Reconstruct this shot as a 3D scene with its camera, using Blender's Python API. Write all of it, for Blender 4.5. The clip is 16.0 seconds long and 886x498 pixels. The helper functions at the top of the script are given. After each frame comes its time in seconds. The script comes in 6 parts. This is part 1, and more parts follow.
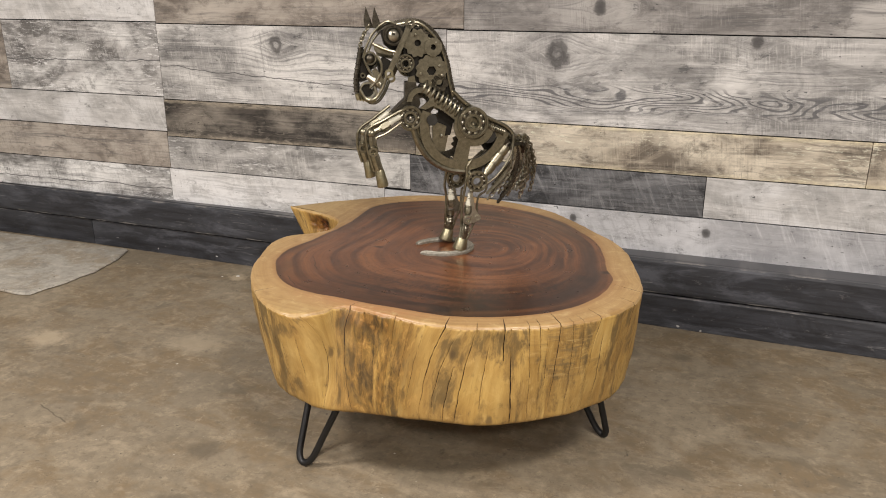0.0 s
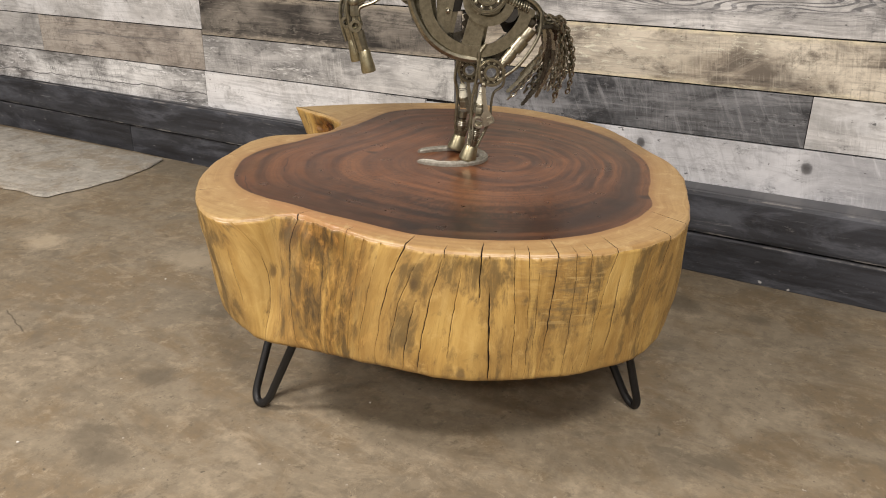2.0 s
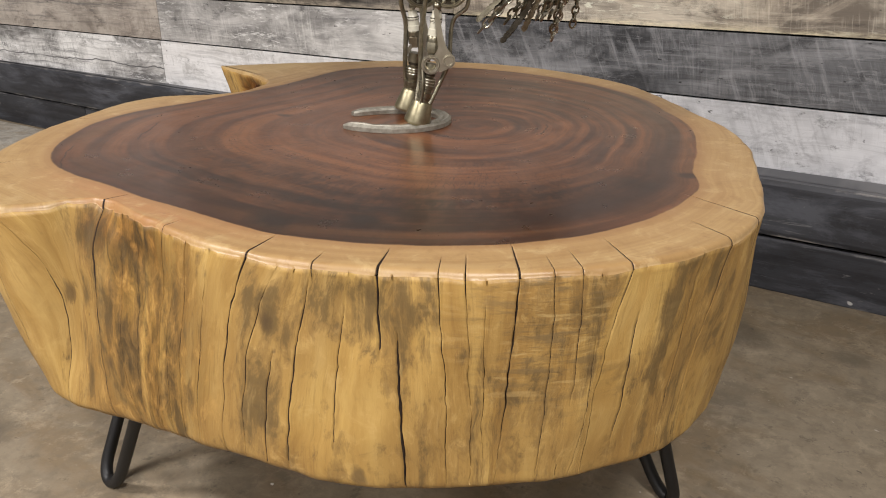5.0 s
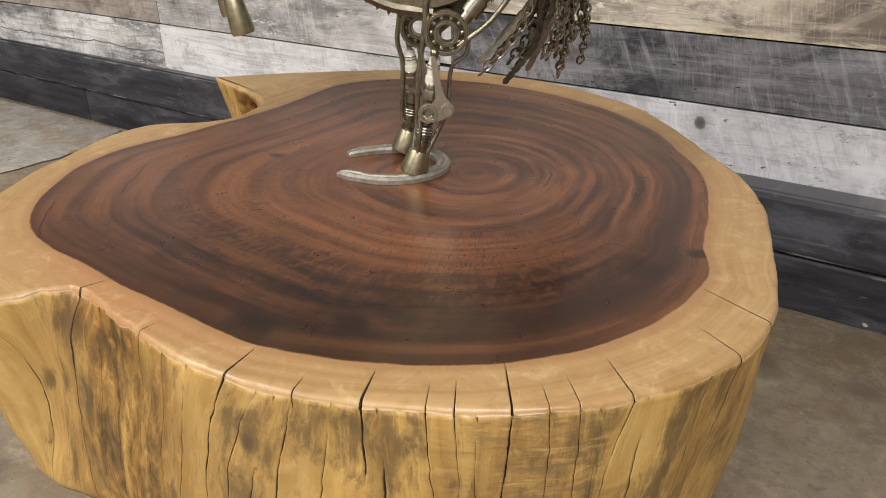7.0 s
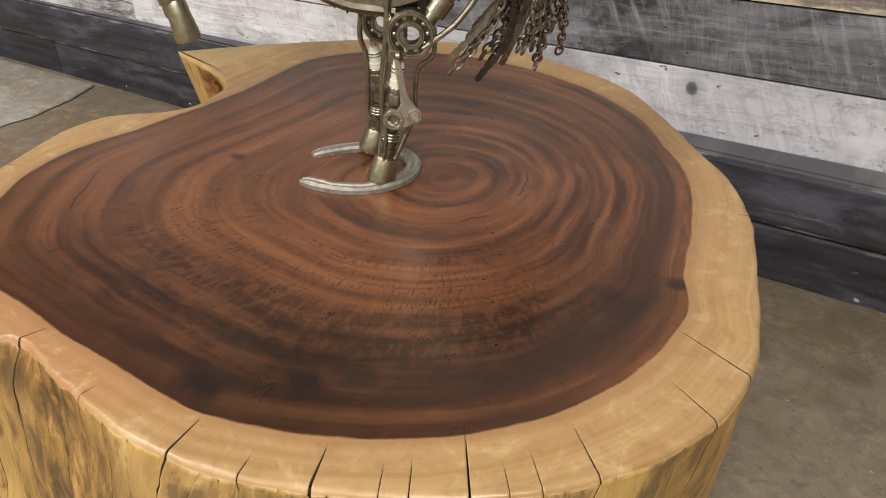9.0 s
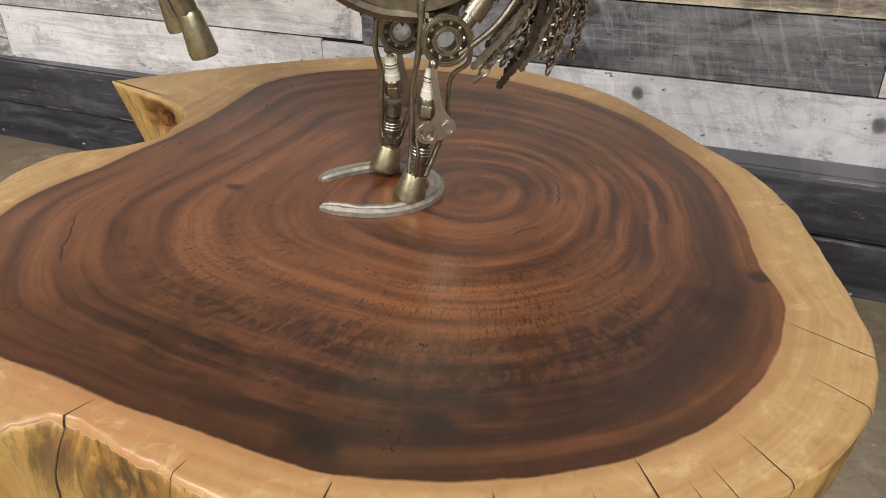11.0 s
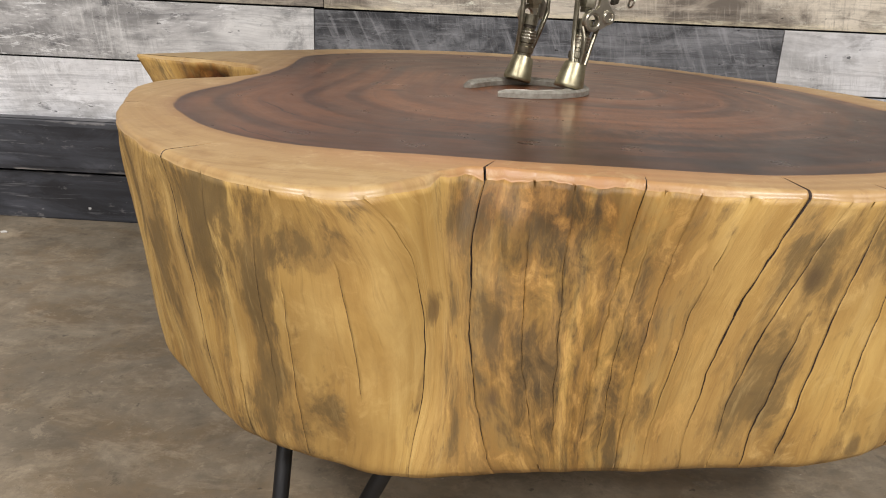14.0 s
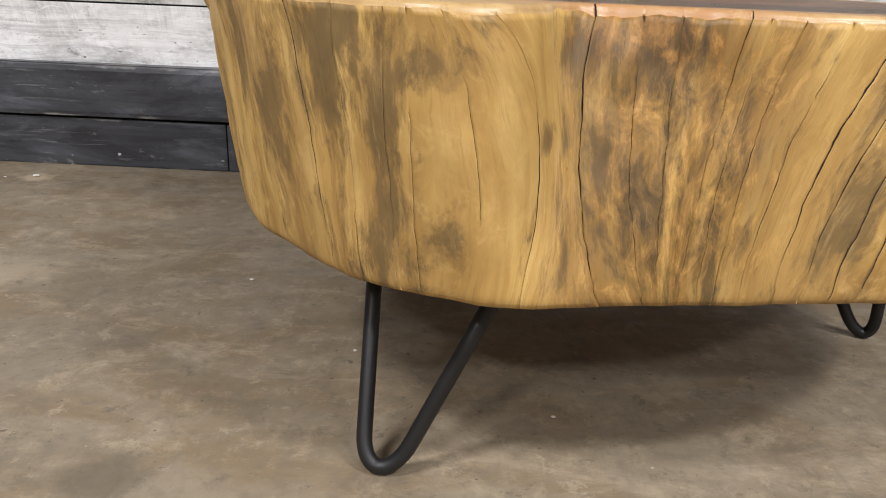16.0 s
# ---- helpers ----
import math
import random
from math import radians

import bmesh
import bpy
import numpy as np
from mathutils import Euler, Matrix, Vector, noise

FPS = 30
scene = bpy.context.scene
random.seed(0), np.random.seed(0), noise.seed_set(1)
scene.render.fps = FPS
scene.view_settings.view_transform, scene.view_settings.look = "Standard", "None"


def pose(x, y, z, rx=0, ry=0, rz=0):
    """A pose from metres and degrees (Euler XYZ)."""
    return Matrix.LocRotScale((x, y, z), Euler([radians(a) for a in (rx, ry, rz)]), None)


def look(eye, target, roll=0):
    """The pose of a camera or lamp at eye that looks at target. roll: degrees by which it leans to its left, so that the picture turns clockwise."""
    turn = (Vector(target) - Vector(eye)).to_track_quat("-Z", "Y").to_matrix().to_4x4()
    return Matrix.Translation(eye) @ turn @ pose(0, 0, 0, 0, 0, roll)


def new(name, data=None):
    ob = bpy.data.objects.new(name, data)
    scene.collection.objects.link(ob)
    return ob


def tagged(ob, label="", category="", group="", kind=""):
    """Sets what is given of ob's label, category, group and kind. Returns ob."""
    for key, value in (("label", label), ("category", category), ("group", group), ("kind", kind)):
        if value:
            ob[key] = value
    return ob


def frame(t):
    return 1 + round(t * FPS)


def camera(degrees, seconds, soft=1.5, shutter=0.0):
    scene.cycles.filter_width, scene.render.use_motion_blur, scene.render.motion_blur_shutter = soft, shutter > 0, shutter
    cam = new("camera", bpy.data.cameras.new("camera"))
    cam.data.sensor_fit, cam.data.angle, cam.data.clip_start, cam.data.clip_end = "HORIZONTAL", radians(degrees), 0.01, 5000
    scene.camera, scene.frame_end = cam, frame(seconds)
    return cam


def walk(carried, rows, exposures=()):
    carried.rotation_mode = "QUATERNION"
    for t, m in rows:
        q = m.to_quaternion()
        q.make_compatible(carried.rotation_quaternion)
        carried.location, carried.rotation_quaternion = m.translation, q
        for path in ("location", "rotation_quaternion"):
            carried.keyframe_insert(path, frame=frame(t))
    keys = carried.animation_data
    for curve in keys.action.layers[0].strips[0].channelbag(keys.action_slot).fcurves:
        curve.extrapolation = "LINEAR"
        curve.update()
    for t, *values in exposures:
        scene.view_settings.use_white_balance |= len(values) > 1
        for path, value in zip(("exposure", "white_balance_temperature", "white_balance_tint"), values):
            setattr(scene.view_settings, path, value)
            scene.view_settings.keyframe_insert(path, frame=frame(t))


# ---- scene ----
cam = camera(59.6, 16.0, soft=1.0)
PATH = [
    (0, (0.097, 0.027, 1.011), (-0.542, 1.809, 0.366), -0.0),
    (0.5, (0.149, 0.109, 0.98), (-0.565, 1.852, 0.309), 0.1),
    (1, (0.17, 0.211, 0.937), (-0.604, 1.916, 0.234), 0.4),
    (1.5, (0.176, 0.309, 0.877), (-0.654, 1.971, 0.136), 0.5),
    (2, (0.185, 0.404, 0.832), (-0.696, 2.024, 0.058), 0.7),
    (2.5, (0.2, 0.527, 0.769), (-0.718, 2.112, -0.034), 0.7),
    (3, (0.202, 0.64, 0.728), (-0.742, 2.211, -0.073), 0.6),
    (5.5, (0.067, 0.887, 0.649), (-0.919, 2.449, -0.117), -0.4),
    (6, (0.064, 0.905, 0.688), (-0.93, 2.45, -0.102), -0.3),
    (6.5, (0.058, 0.929, 0.727), (-0.933, 2.452, -0.109), -0.4),
    (7, (0.054, 0.951, 0.754), (-0.926, 2.448, -0.14), -0.6),
    (7.5, (0.058, 0.976, 0.773), (-0.906, 2.448, -0.178), -0.9),
    (8, (0.05, 1.004, 0.801), (-0.9, 2.445, -0.209), -1.1),
    (8.5, (0.044, 1.044, 0.82), (-0.898, 2.454, -0.24), -1.5),
    (11, (-0.153, 0.997, 0.788), (-0.778, 2.602, -0.229), -0.5),
    (11.5, (-0.241, 0.946, 0.761), (-0.725, 2.645, -0.176), -0.5),
    (12, (-0.332, 0.902, 0.737), (-0.69, 2.675, -0.115), -1.1),
    (12.5, (-0.423, 0.864, 0.699), (-0.641, 2.699, -0.066), 0.0),
    (13, (-0.502, 0.828, 0.652), (-0.615, 2.696, -0.054), 1.6),
    (13.5, (-0.546, 0.797, 0.592), (-0.619, 2.681, -0.076), 2.4),
    (14, (-0.557, 0.773, 0.537), (-0.6, 2.661, -0.123), 2.5),
    (14.5, (-0.575, 0.747, 0.493), (-0.6, 2.635, -0.168), 2.5),
    (15, (-0.603, 0.735, 0.463), (-0.616, 2.621, -0.202), 2.5),
    (15.5, (-0.623, 0.722, 0.444), (-0.634, 2.605, -0.233), 2.3),
    (16, (-0.638, 0.712, 0.438), (-0.651, 2.594, -0.24), 2.3),
]
EXPOSURES = [(0, -0.08, 6720, 10), (3, -0.01, 6640, 10), (5.5, -0.03, 6420, 10), (8.5, 0.0, 6460, 10), (11, 0.01, 6460, 10), (13, -0.07, 6340, 10), (14.5, 0.02, 6260, 10), (16, 0.10, 6160, 10)]
walk(cam, [(t, look(eye, target, roll)) for t, eye, target, roll in PATH], EXPOSURES)

# ---- world and large lights ----
world = bpy.data.worlds.new("world")
scene.world = world
world.use_nodes = True
world.node_tree.nodes["Background"].inputs[0].default_value = (0.9, 0.95, 1.0, 1)
world.node_tree.nodes["Background"].inputs[1].default_value = 0.05
LAMP_WATTS = 99.0
LAMPS = [(-2.1, -0.15), (1.0, -0.15), (-2.1, -2.2), (1.0, -2.2)]
for lx, ly in LAMPS:
    data = bpy.data.lights.new("tube_glow", "AREA")
    data.shape, data.size, data.size_y, data.energy, data.color = "RECTANGLE", 0.6, 0.3, LAMP_WATTS, (1.0, 0.945, 0.915)
    glow = new("tube_glow", data)
    glow.location = (lx, ly, 2.78)


# ---- node helpers ----
class Nodes:
    """A small builder for node materials."""

    def __init__(self, name):
        self.mat = bpy.data.materials.new(name)
        self.mat.use_nodes = True
        self.tree = self.mat.node_tree
        self.bsdf = self.tree.nodes["Principled BSDF"]

    def add(self, kind, **values):
        n = self.tree.nodes.new(kind)
        for k, v in values.items():
            setattr(n, k, v)
        return n

    def put(self, socket, value):
        if isinstance(value, bpy.types.NodeSocket):
            self.tree.links.new(value, socket)
        else:
            socket.default_value = value

    def math(self, op, a, b=0.0, c=0.0, clamp=False):
        n = self.add("ShaderNodeMath", operation=op, use_clamp=clamp)
        for s, v in zip(n.inputs, (a, b, c)):
            self.put(s, v)
        return n.outputs[0]

    def vec(self, op, a, b=(0, 0, 0)):
        n = self.add("ShaderNodeVectorMath", operation=op)
        self.put(n.inputs[0], a)
        self.put(n.inputs[1], b)
        return n.outputs["Value"] if op in ("LENGTH", "DOT_PRODUCT") else n.outputs[0]

    def mapped(self, v, scale, shift=(0, 0, 0)):
        return self.vec("ADD", self.vec("MULTIPLY", v, scale), shift)

    def noise(self, v, scale, detail=4.0, rough=0.55, distort=0.0):
        n = self.add("ShaderNodeTexNoise")
        self.put(n.inputs["Vector"], v)
        n.inputs["Scale"].default_value, n.inputs["Detail"].default_value = scale, detail
        n.inputs["Roughness"].default_value, n.inputs["Distortion"].default_value = rough, distort
        return n.outputs["Fac"]

    def ramp(self, fac, stops, ease="LINEAR"):
        n = self.add("ShaderNodeValToRGB")
        self.put(n.inputs[0], fac)
        e = n.color_ramp.elements
        n.color_ramp.interpolation = ease
        while len(e) < len(stops):
            e.new(0.5)
        for el, (p, c) in zip(e, stops):
            el.position = p
            el.color = (c, c, c, 1) if isinstance(c, (int, float)) else (*c, 1)
        return n.outputs[0]

    def mix(self, fac, a, b, blend="MIX"):
        n = self.add("ShaderNodeMix", data_type="RGBA", blend_type=blend)
        for s, v in ((n.inputs[0], fac), (n.inputs[6], a), (n.inputs[7], b)):
            self.put(s, (*v, 1) if isinstance(v, tuple) and len(v) == 3 else v)
        return n.outputs[2]

    def coords(self, which="Object"):
        return self.add("ShaderNodeTexCoord").outputs[which]

    def random(self):
        return self.add("ShaderNodeObjectInfo").outputs["Random"]

    def attribute(self, name):
        return self.add("ShaderNodeAttribute", attribute_name=name).outputs["Vector"]

    def split(self, v):
        n = self.add("ShaderNodeSeparateXYZ")
        self.put(n.inputs[0], v)
        return n.outputs

    def join(self, x, y, z):
        n = self.add("ShaderNodeCombineXYZ")
        for s, v in zip(n.inputs, (x, y, z)):
            self.put(s, v)
        return n.outputs[0]

    def bump(self, height, strength=0.3, distance=0.002, normal=None):
        n = self.add("ShaderNodeBump")
        n.inputs["Strength"].default_value, n.inputs["Distance"].default_value = strength, distance
        self.put(n.inputs["Height"], height)
        if normal is not None:
            self.put(n.inputs["Normal"], normal)
        return n.outputs[0]

    def done(self, color, rough=0.5, normal=None, metal=0.0, **more):
        self.put(self.bsdf.inputs["Base Color"], (*color, 1) if isinstance(color, tuple) else color)
        self.put(self.bsdf.inputs["Roughness"], rough)
        self.put(self.bsdf.inputs["Metallic"], metal)
        if normal is not None:
            self.put(self.bsdf.inputs["Normal"], normal)
        for k, v in more.items():
            self.put(self.bsdf.inputs[k.replace("_", " ")], v)
        return self.mat


# ---- materials ----
def concrete(name, tone, gloss, stains=(), scores=()):
    n = Nodes(name)
    p = n.coords()
    big = n.noise(p, 0.9, 4, 0.6)
    mid = n.noise(n.mapped(p, (1, 1.4, 1), (7, 3, 0)), 5.0, 6, 0.62, 0.6)
    fine = n.noise(p, 38.0, 5, 0.65)
    pits = n.noise(n.mapped(p, (1, 1, 1), (3, 9, 0)), 70.0, 2, 0.5)
    drag = n.noise(n.mapped(p, (9, 1.1, 1), (2, 0, 0)), 2.2, 5, 0.6, 1.2)
    c = n.mix(n.ramp(big, [(0.3, 0), (0.7, 1)]), tuple(0.72 * t for t in tone), tuple(1.2 * t for t in tone))
    warm = (tone[0] * 0.74, tone[1] * 0.66, tone[2] * 0.55)
    c = n.mix(n.ramp(mid, [(0.44, 0), (0.60, 0.9)]), c, warm)
    pale = tuple(min(1, 1.5 * t) for t in tone)
    c = n.mix(n.ramp(n.noise(n.mapped(p, (1, 1, 1), (21, 4, 0)), 16.0, 9, 0.78, 0.3), [(0.52, 0), (0.64, 0.55)]), c, pale)
    c = n.mix(n.ramp(n.noise(n.mapped(p, (1, 1, 1), (2, 14, 0)), 30.0, 8, 0.8, 0.2), [(0.54, 0), (0.64, 0.6)]), c, tuple(0.5 * t for t in tone))
    spill = n.noise(n.mapped(p, (1, 1.3, 1), (12, 5, 0)), 5.5, 10, 0.72, 0.5)
    c = n.mix(n.ramp(spill, [(0.57, 0), (0.63, 0.6)]), c, tuple(0.52 * t for t in tone))
    c = n.mix(n.ramp(spill, [(0.36, 0.45), (0.42, 0)]), c, tuple(1.35 * t for t in tone))
    scuff = n.noise(n.mapped(p, (1.0, 2.6, 1), (31, 7, 0)), 3.4, 9, 0.74, 0.9)
    c = n.mix(n.ramp(scuff, [(0.56, 0), (0.66, 0.5)]), c, pale)
    c = n.mix(n.ramp(scuff, [(0.34, 0.55), (0.44, 0)]), c, tuple(0.58 * t for t in tone))
    c = n.mix(n.ramp(drag, [(0.55, 0), (0.72, 0.35)]), c, tuple(0.62 * t for t in tone))
    c = n.mix(n.ramp(fine, [(0.35, 0.45), (0.55, 0)]), c, tuple(0.55 * t for t in tone))
    grit = n.noise(n.mapped(p, (1, 1, 1), (8, 1, 0)), 22.0, 8, 0.82, 0.3)
    c = n.mix(n.ramp(grit, [(0.59, 0), (0.635, 0.62)]), c, tuple(0.40 * t for t in tone))
    c = n.mix(n.ramp(grit, [(0.37, 0.5), (0.42, 0)]), c, tuple(1.45 * t for t in tone))
    c = n.mix(n.ramp(pits, [(0.745, 0), (0.775, 0.7)]), c, (0.5, 0.46, 0.4))
    c = n.mix(n.ramp(pits, [(0.25, 0.7), (0.29, 0)]), c, (0.07, 0.058, 0.045))
    for sx, sy, r, shade in stains:
        d = n.vec("LENGTH", n.vec("MULTIPLY", n.vec("SUBTRACT", p, (sx, sy, 0)), (1 / r, 1.3 / r, 0)))
        d = n.math("ADD", d, n.math("MULTIPLY", n.math("SUBTRACT", grit, 0.5), 2.6))
        c = n.mix(n.ramp(n.math("MULTIPLY", d, 0.5), [(0.25, 0.65), (0.60, 0)]), c, tuple(shade * t for t in tone))
    for ax, ay, bx, by in scores:
        run_x, run_y = bx - ax, by - ay
        size = math.hypot(run_x, run_y)
        v = n.vec("SUBTRACT", p, (ax, ay, 0))
        far = n.math("MULTIPLY", n.vec("DOT_PRODUCT", v, (run_x, run_y, 0)), 1 / size ** 2)
        off = n.math("ADD", n.math("MULTIPLY", n.vec("DOT_PRODUCT", v, (-run_y, run_x, 0)), 1 / size), n.math("MULTIPLY", n.math("SUBTRACT", n.noise(p, 20.0, 4), 0.5), 0.02))
        on = n.math("MULTIPLY", n.ramp(n.math("MULTIPLY", n.math("ABSOLUTE", off), 100.0), [(0.10, 0.7), (0.28, 0)]), n.ramp(n.math("ABSOLUTE", n.math("SUBTRACT", far, 0.5)), [(0.40, 1), (0.5, 0)]))
        c = n.mix(on, c, tuple(0.3 * t for t in tone))
    rough = n.ramp(mid, [(0.3, gloss), (0.7, gloss + 0.25)])
    h = n.math("ADD", n.math("MULTIPLY", fine, 0.5), n.math("MULTIPLY", mid, 0.8))
    return n.done(c, rough, n.bump(h, 0.35, 0.004))


def weathered(name, low, mid, high, wash=0.0, contrast=1.0, knots=(), grey=(0.10, 0.10, 0.105), edge=None, cathedral=None, split=None, grain=1.0, strokes=0.0):
    """Weathered board: grain along local x, blotches, saw marks, whitewash and knots (x, z, radius)."""
    n = Nodes(name)
    p0 = n.coords()
    r = n.random()
    shift = n.vec("MULTIPLY", n.join(r, r, r), (37.0, 11.0, 23.0))
    p = p0
    knot_dark = None
    for kx, kz, kr in knots:
        d = n.vec("MULTIPLY", n.vec("SUBTRACT", p0, (kx, 0, kz)), (1 / kr, 0, 0.88 / kr))
        dist = n.vec("LENGTH", d)
        dist = n.math("ADD", dist, n.math("MULTIPLY", n.math("SUBTRACT", n.noise(p0, 45, 4), 0.5), 1.1))
        bend = n.math("MULTIPLY", n.math("POWER", 2.718, n.math("MULTIPLY", dist, -0.45)), 2.2 * kr)
        z = n.split(d)[2]
        p = n.vec("ADD", p, n.join(0.0, 0.0, n.math("MULTIPLY", bend, n.math("MULTIPLY", n.math("SIGN", z), -1.0))))
        k = n.math("MAXIMUM", n.ramp(n.math("MULTIPLY", dist, 0.5), [(0.10, 0.45 if kr > 0.02 else 1.0), (0.26, 0.95), (0.40, 0.85), (0.64, 0.0)]),
                   n.math("MULTIPLY", n.ramp(n.math("MULTIPLY", dist, 0.25), [(0.2, 0.5), (0.75, 0.0)]), n.noise(n.mapped(p0, (20, 1, 60)), 1.0, 4)))
        knot_dark = k if knot_dark is None else n.math("MAXIMUM", knot_dark, k)
    q = n.vec("ADD", p, shift)
    warp = n.math("MULTIPLY", n.noise(n.mapped(q, (3.0, 1, 9.0)), 1.0, 3), 0.05)
    qs = n.split(q)
    qw = n.join(qs[0], qs[1], n.math("ADD", qs[2], warp))
    lines = n.noise(n.mapped(qw, (2.6, 1, 110.0)), 1.0, 7, 0.66)
    fine = n.noise(n.mapped(qw, (11.0, 1, 460.0)), 1.0, 4, 0.6)
    blot = n.noise(n.mapped(q, (5.0, 1, 11.0)), 1.0, 8, 0.68, 0.9)
    smudge = n.noise(n.mapped(q, (11.0, 1, 17.0), (4, 1, 7)), 1.0, 8, 0.76, 0.4)
    patch = n.noise(n.mapped(q, (2.2, 1, 4.0), (5, 5, 5)), 1.0, 4, 0.6, 0.6)
    tilt = n.join(n.math("ADD", qs[0], n.math("MULTIPLY", qs[2], 0.12)), qs[1], qs[2])
    saw = n.noise(n.mapped(tilt, (210.0, 1, 14.0)), 1.0, 5, 0.7, 0.2)
    chips = n.noise(n.mapped(q, (24.0, 1, 120.0), (9, 2, 4)), 1.0, 7, 0.75, 0.6)
    c = n.mix(n.ramp(blot, [(0.5 - 0.14 / contrast, 0), (0.5 + 0.14 / contrast, 1)]), low, mid)
    c = n.mix(n.ramp(patch, [(0.46, 0), (0.62, 0.8)]), c, high)
    c = n.mix(n.math("MULTIPLY", n.ramp(smudge, [(0.50, 0), (0.62, 0.9)]), n.ramp(blot, [(0.42, 1), (0.62, 0.3)])), c, low)
    grainy = n.ramp(n.noise(n.mapped(q, (1.8, 1, 7.0), (2, 2, 9)), 1.0, 3), [(0.38, 0.35 * grain), (0.58, grain)])
    c = n.mix(n.math("MULTIPLY", n.ramp(lines, [(0.36, 0.66), (0.48, 0)]), grainy), c, grey)
    c = n.mix(n.math("MULTIPLY", n.ramp(lines, [(0.56, 0), (0.70, 0.6)]), grainy), c, high)
    c = n.mix(n.math("MULTIPLY", n.ramp(fine, [(0.34, 0.30), (0.48, 0)]), grainy), c, grey)
    sawn = n.ramp(n.noise(n.mapped(q, (4.0, 1, 9.0), (8, 8, 1)), 1.0, 4), [(0.45, 0), (0.58, 1)])
    c = n.mix(n.math("MULTIPLY", n.ramp(saw, [(0.54, 0), (0.68, 0.38)]), sawn), c, high)
    c = n.mix(n.math("MULTIPLY", n.ramp(saw, [(0.34, 0.55), (0.46, 0)]), sawn), c, low)
    if strokes:
        slant = n.join(n.math("ADD", qs[0], n.math("MULTIPLY", qs[2], 0.45)), qs[1], qs[2])
        swipe = n.noise(n.mapped(slant, (62.0, 1, 7.0), (4, 4, 2)), 1.0, 6, 0.68, 0.25)
        where = n.ramp(n.noise(n.mapped(q, (5.0, 1, 10.0), (6, 1, 3)), 1.0, 4), [(0.40, 0.15), (0.56, 1)])
        c = n.mix(n.math("MULTIPLY", n.ramp(swipe, [(0.52, 0), (0.66, strokes)]), where), c, high)
        c = n.mix(n.math("MULTIPLY", n.ramp(swipe, [(0.32, 0.7 * strokes), (0.46, 0)]), where), c, low)
    if cathedral is not None:
        field = n.noise(n.mapped(p0, (1.9, 1, 11.0), (3.3, 0, 1.7)), 1.0, 2, 0.4, 0.2)
        contour = n.math("ADD", n.math("MULTIPLY", n.math("SINE", n.math("MULTIPLY", field, 190.0)), 0.5), 0.5)
        away = n.math("ABSOLUTE", n.math("SUBTRACT", n.split(p0)[2], cathedral))
        zone = n.ramp(n.math("ADD", n.math("MULTIPLY", away, 10.0), n.math("MULTIPLY", smudge, 0.25)), [(0.35, 1), (0.60, 0)])
        c = n.mix(n.math("MULTIPLY", n.ramp(contour, [(0.60, 0), (0.85, 0.9)]), zone), c, tuple(1.1 * v for v in grey))
    flakes = n.math("MULTIPLY", n.ramp(chips, [(0.54, 0), (0.60, 1.0)]), n.ramp(n.noise(n.mapped(q, (4.0, 1, 7.0), (3, 8, 1)), 1.0, 4), [(0.42, 0), (0.6, 1)]))
    c = n.mix(n.math("MULTIPLY", flakes, wash * 0.8), c, tuple(min(0.85, 1.08 * v) for v in high))
    worn = n.math("MULTIPLY", n.ramp(n.noise(n.mapped(q, (16, 1, 34), (1, 6, 2)), 1.0, 7, 0.74), [(0.58, 0), (0.66, 0.75)]), n.ramp(blot, [(0.4, 1), (0.6, 0.15)]))
    c = n.mix(worn, c, tuple(0.7 * v for v in grey))
    pecks = n.noise(n.mapped(q, (45, 1, 110), (7, 3, 3)), 1.0, 2, 0.5)
    c = n.mix(n.ramp(pecks, [(0.72, 0), (0.76, 0.8)]), c, tuple(0.4 * v for v in grey))
    if edge:
        side = n.math("ABSOLUTE", n.split(p0)[2])
        e = n.math("MULTIPLY", n.ramp(n.math("ADD", side, n.math("MULTIPLY", blot, 0.03)), [(0.068, 0), (0.078, 0.6)]), n.ramp(chips, [(0.4, 0.2), (0.55, 1)]))
        c = n.mix(e, c, edge)
    if split is not None:
        px, _, pz = n.split(p0)
        wave = n.math("MULTIPLY", n.math("SUBTRACT", n.noise(n.join(n.math("MULTIPLY", px, 5.0), 0.0, 0.0), 1.0, 4, 0.6), 0.5), 0.05)
        off = n.math("ABSOLUTE", n.math("SUBTRACT", n.math("SUBTRACT", pz, n.math("ADD", split[0], n.math("MULTIPLY", px, split[1]))), wave))
        thick = n.math("MULTIPLY", off, n.math("ADD", 1.0, n.math("MULTIPLY", smudge, 2.0)))
        c = n.mix(n.math("MULTIPLY", n.ramp(n.math("MULTIPLY", thick, 100.0), [(0.12, 0.9), (0.55, 0)]), n.ramp(blot, [(0.36, 0.2), (0.5, 1)])), c, tuple(0.5 * v for v in grey))
    if knot_dark is not None:
        c = n.mix(n.math("MULTIPLY", knot_dark, 0.92), c, (0.055, 0.052, 0.052))
    tint = n.math("ADD", 0.93, n.math("MULTIPLY", r, 0.14))
    c = n.mix(1.0, c, n.join(tint, tint, tint), "MULTIPLY")
    h = n.math("ADD", lines, n.math("MULTIPLY", fine, 0.5))
    return n.done(c, 0.62, n.bump(h, 0.25, 0.0012))


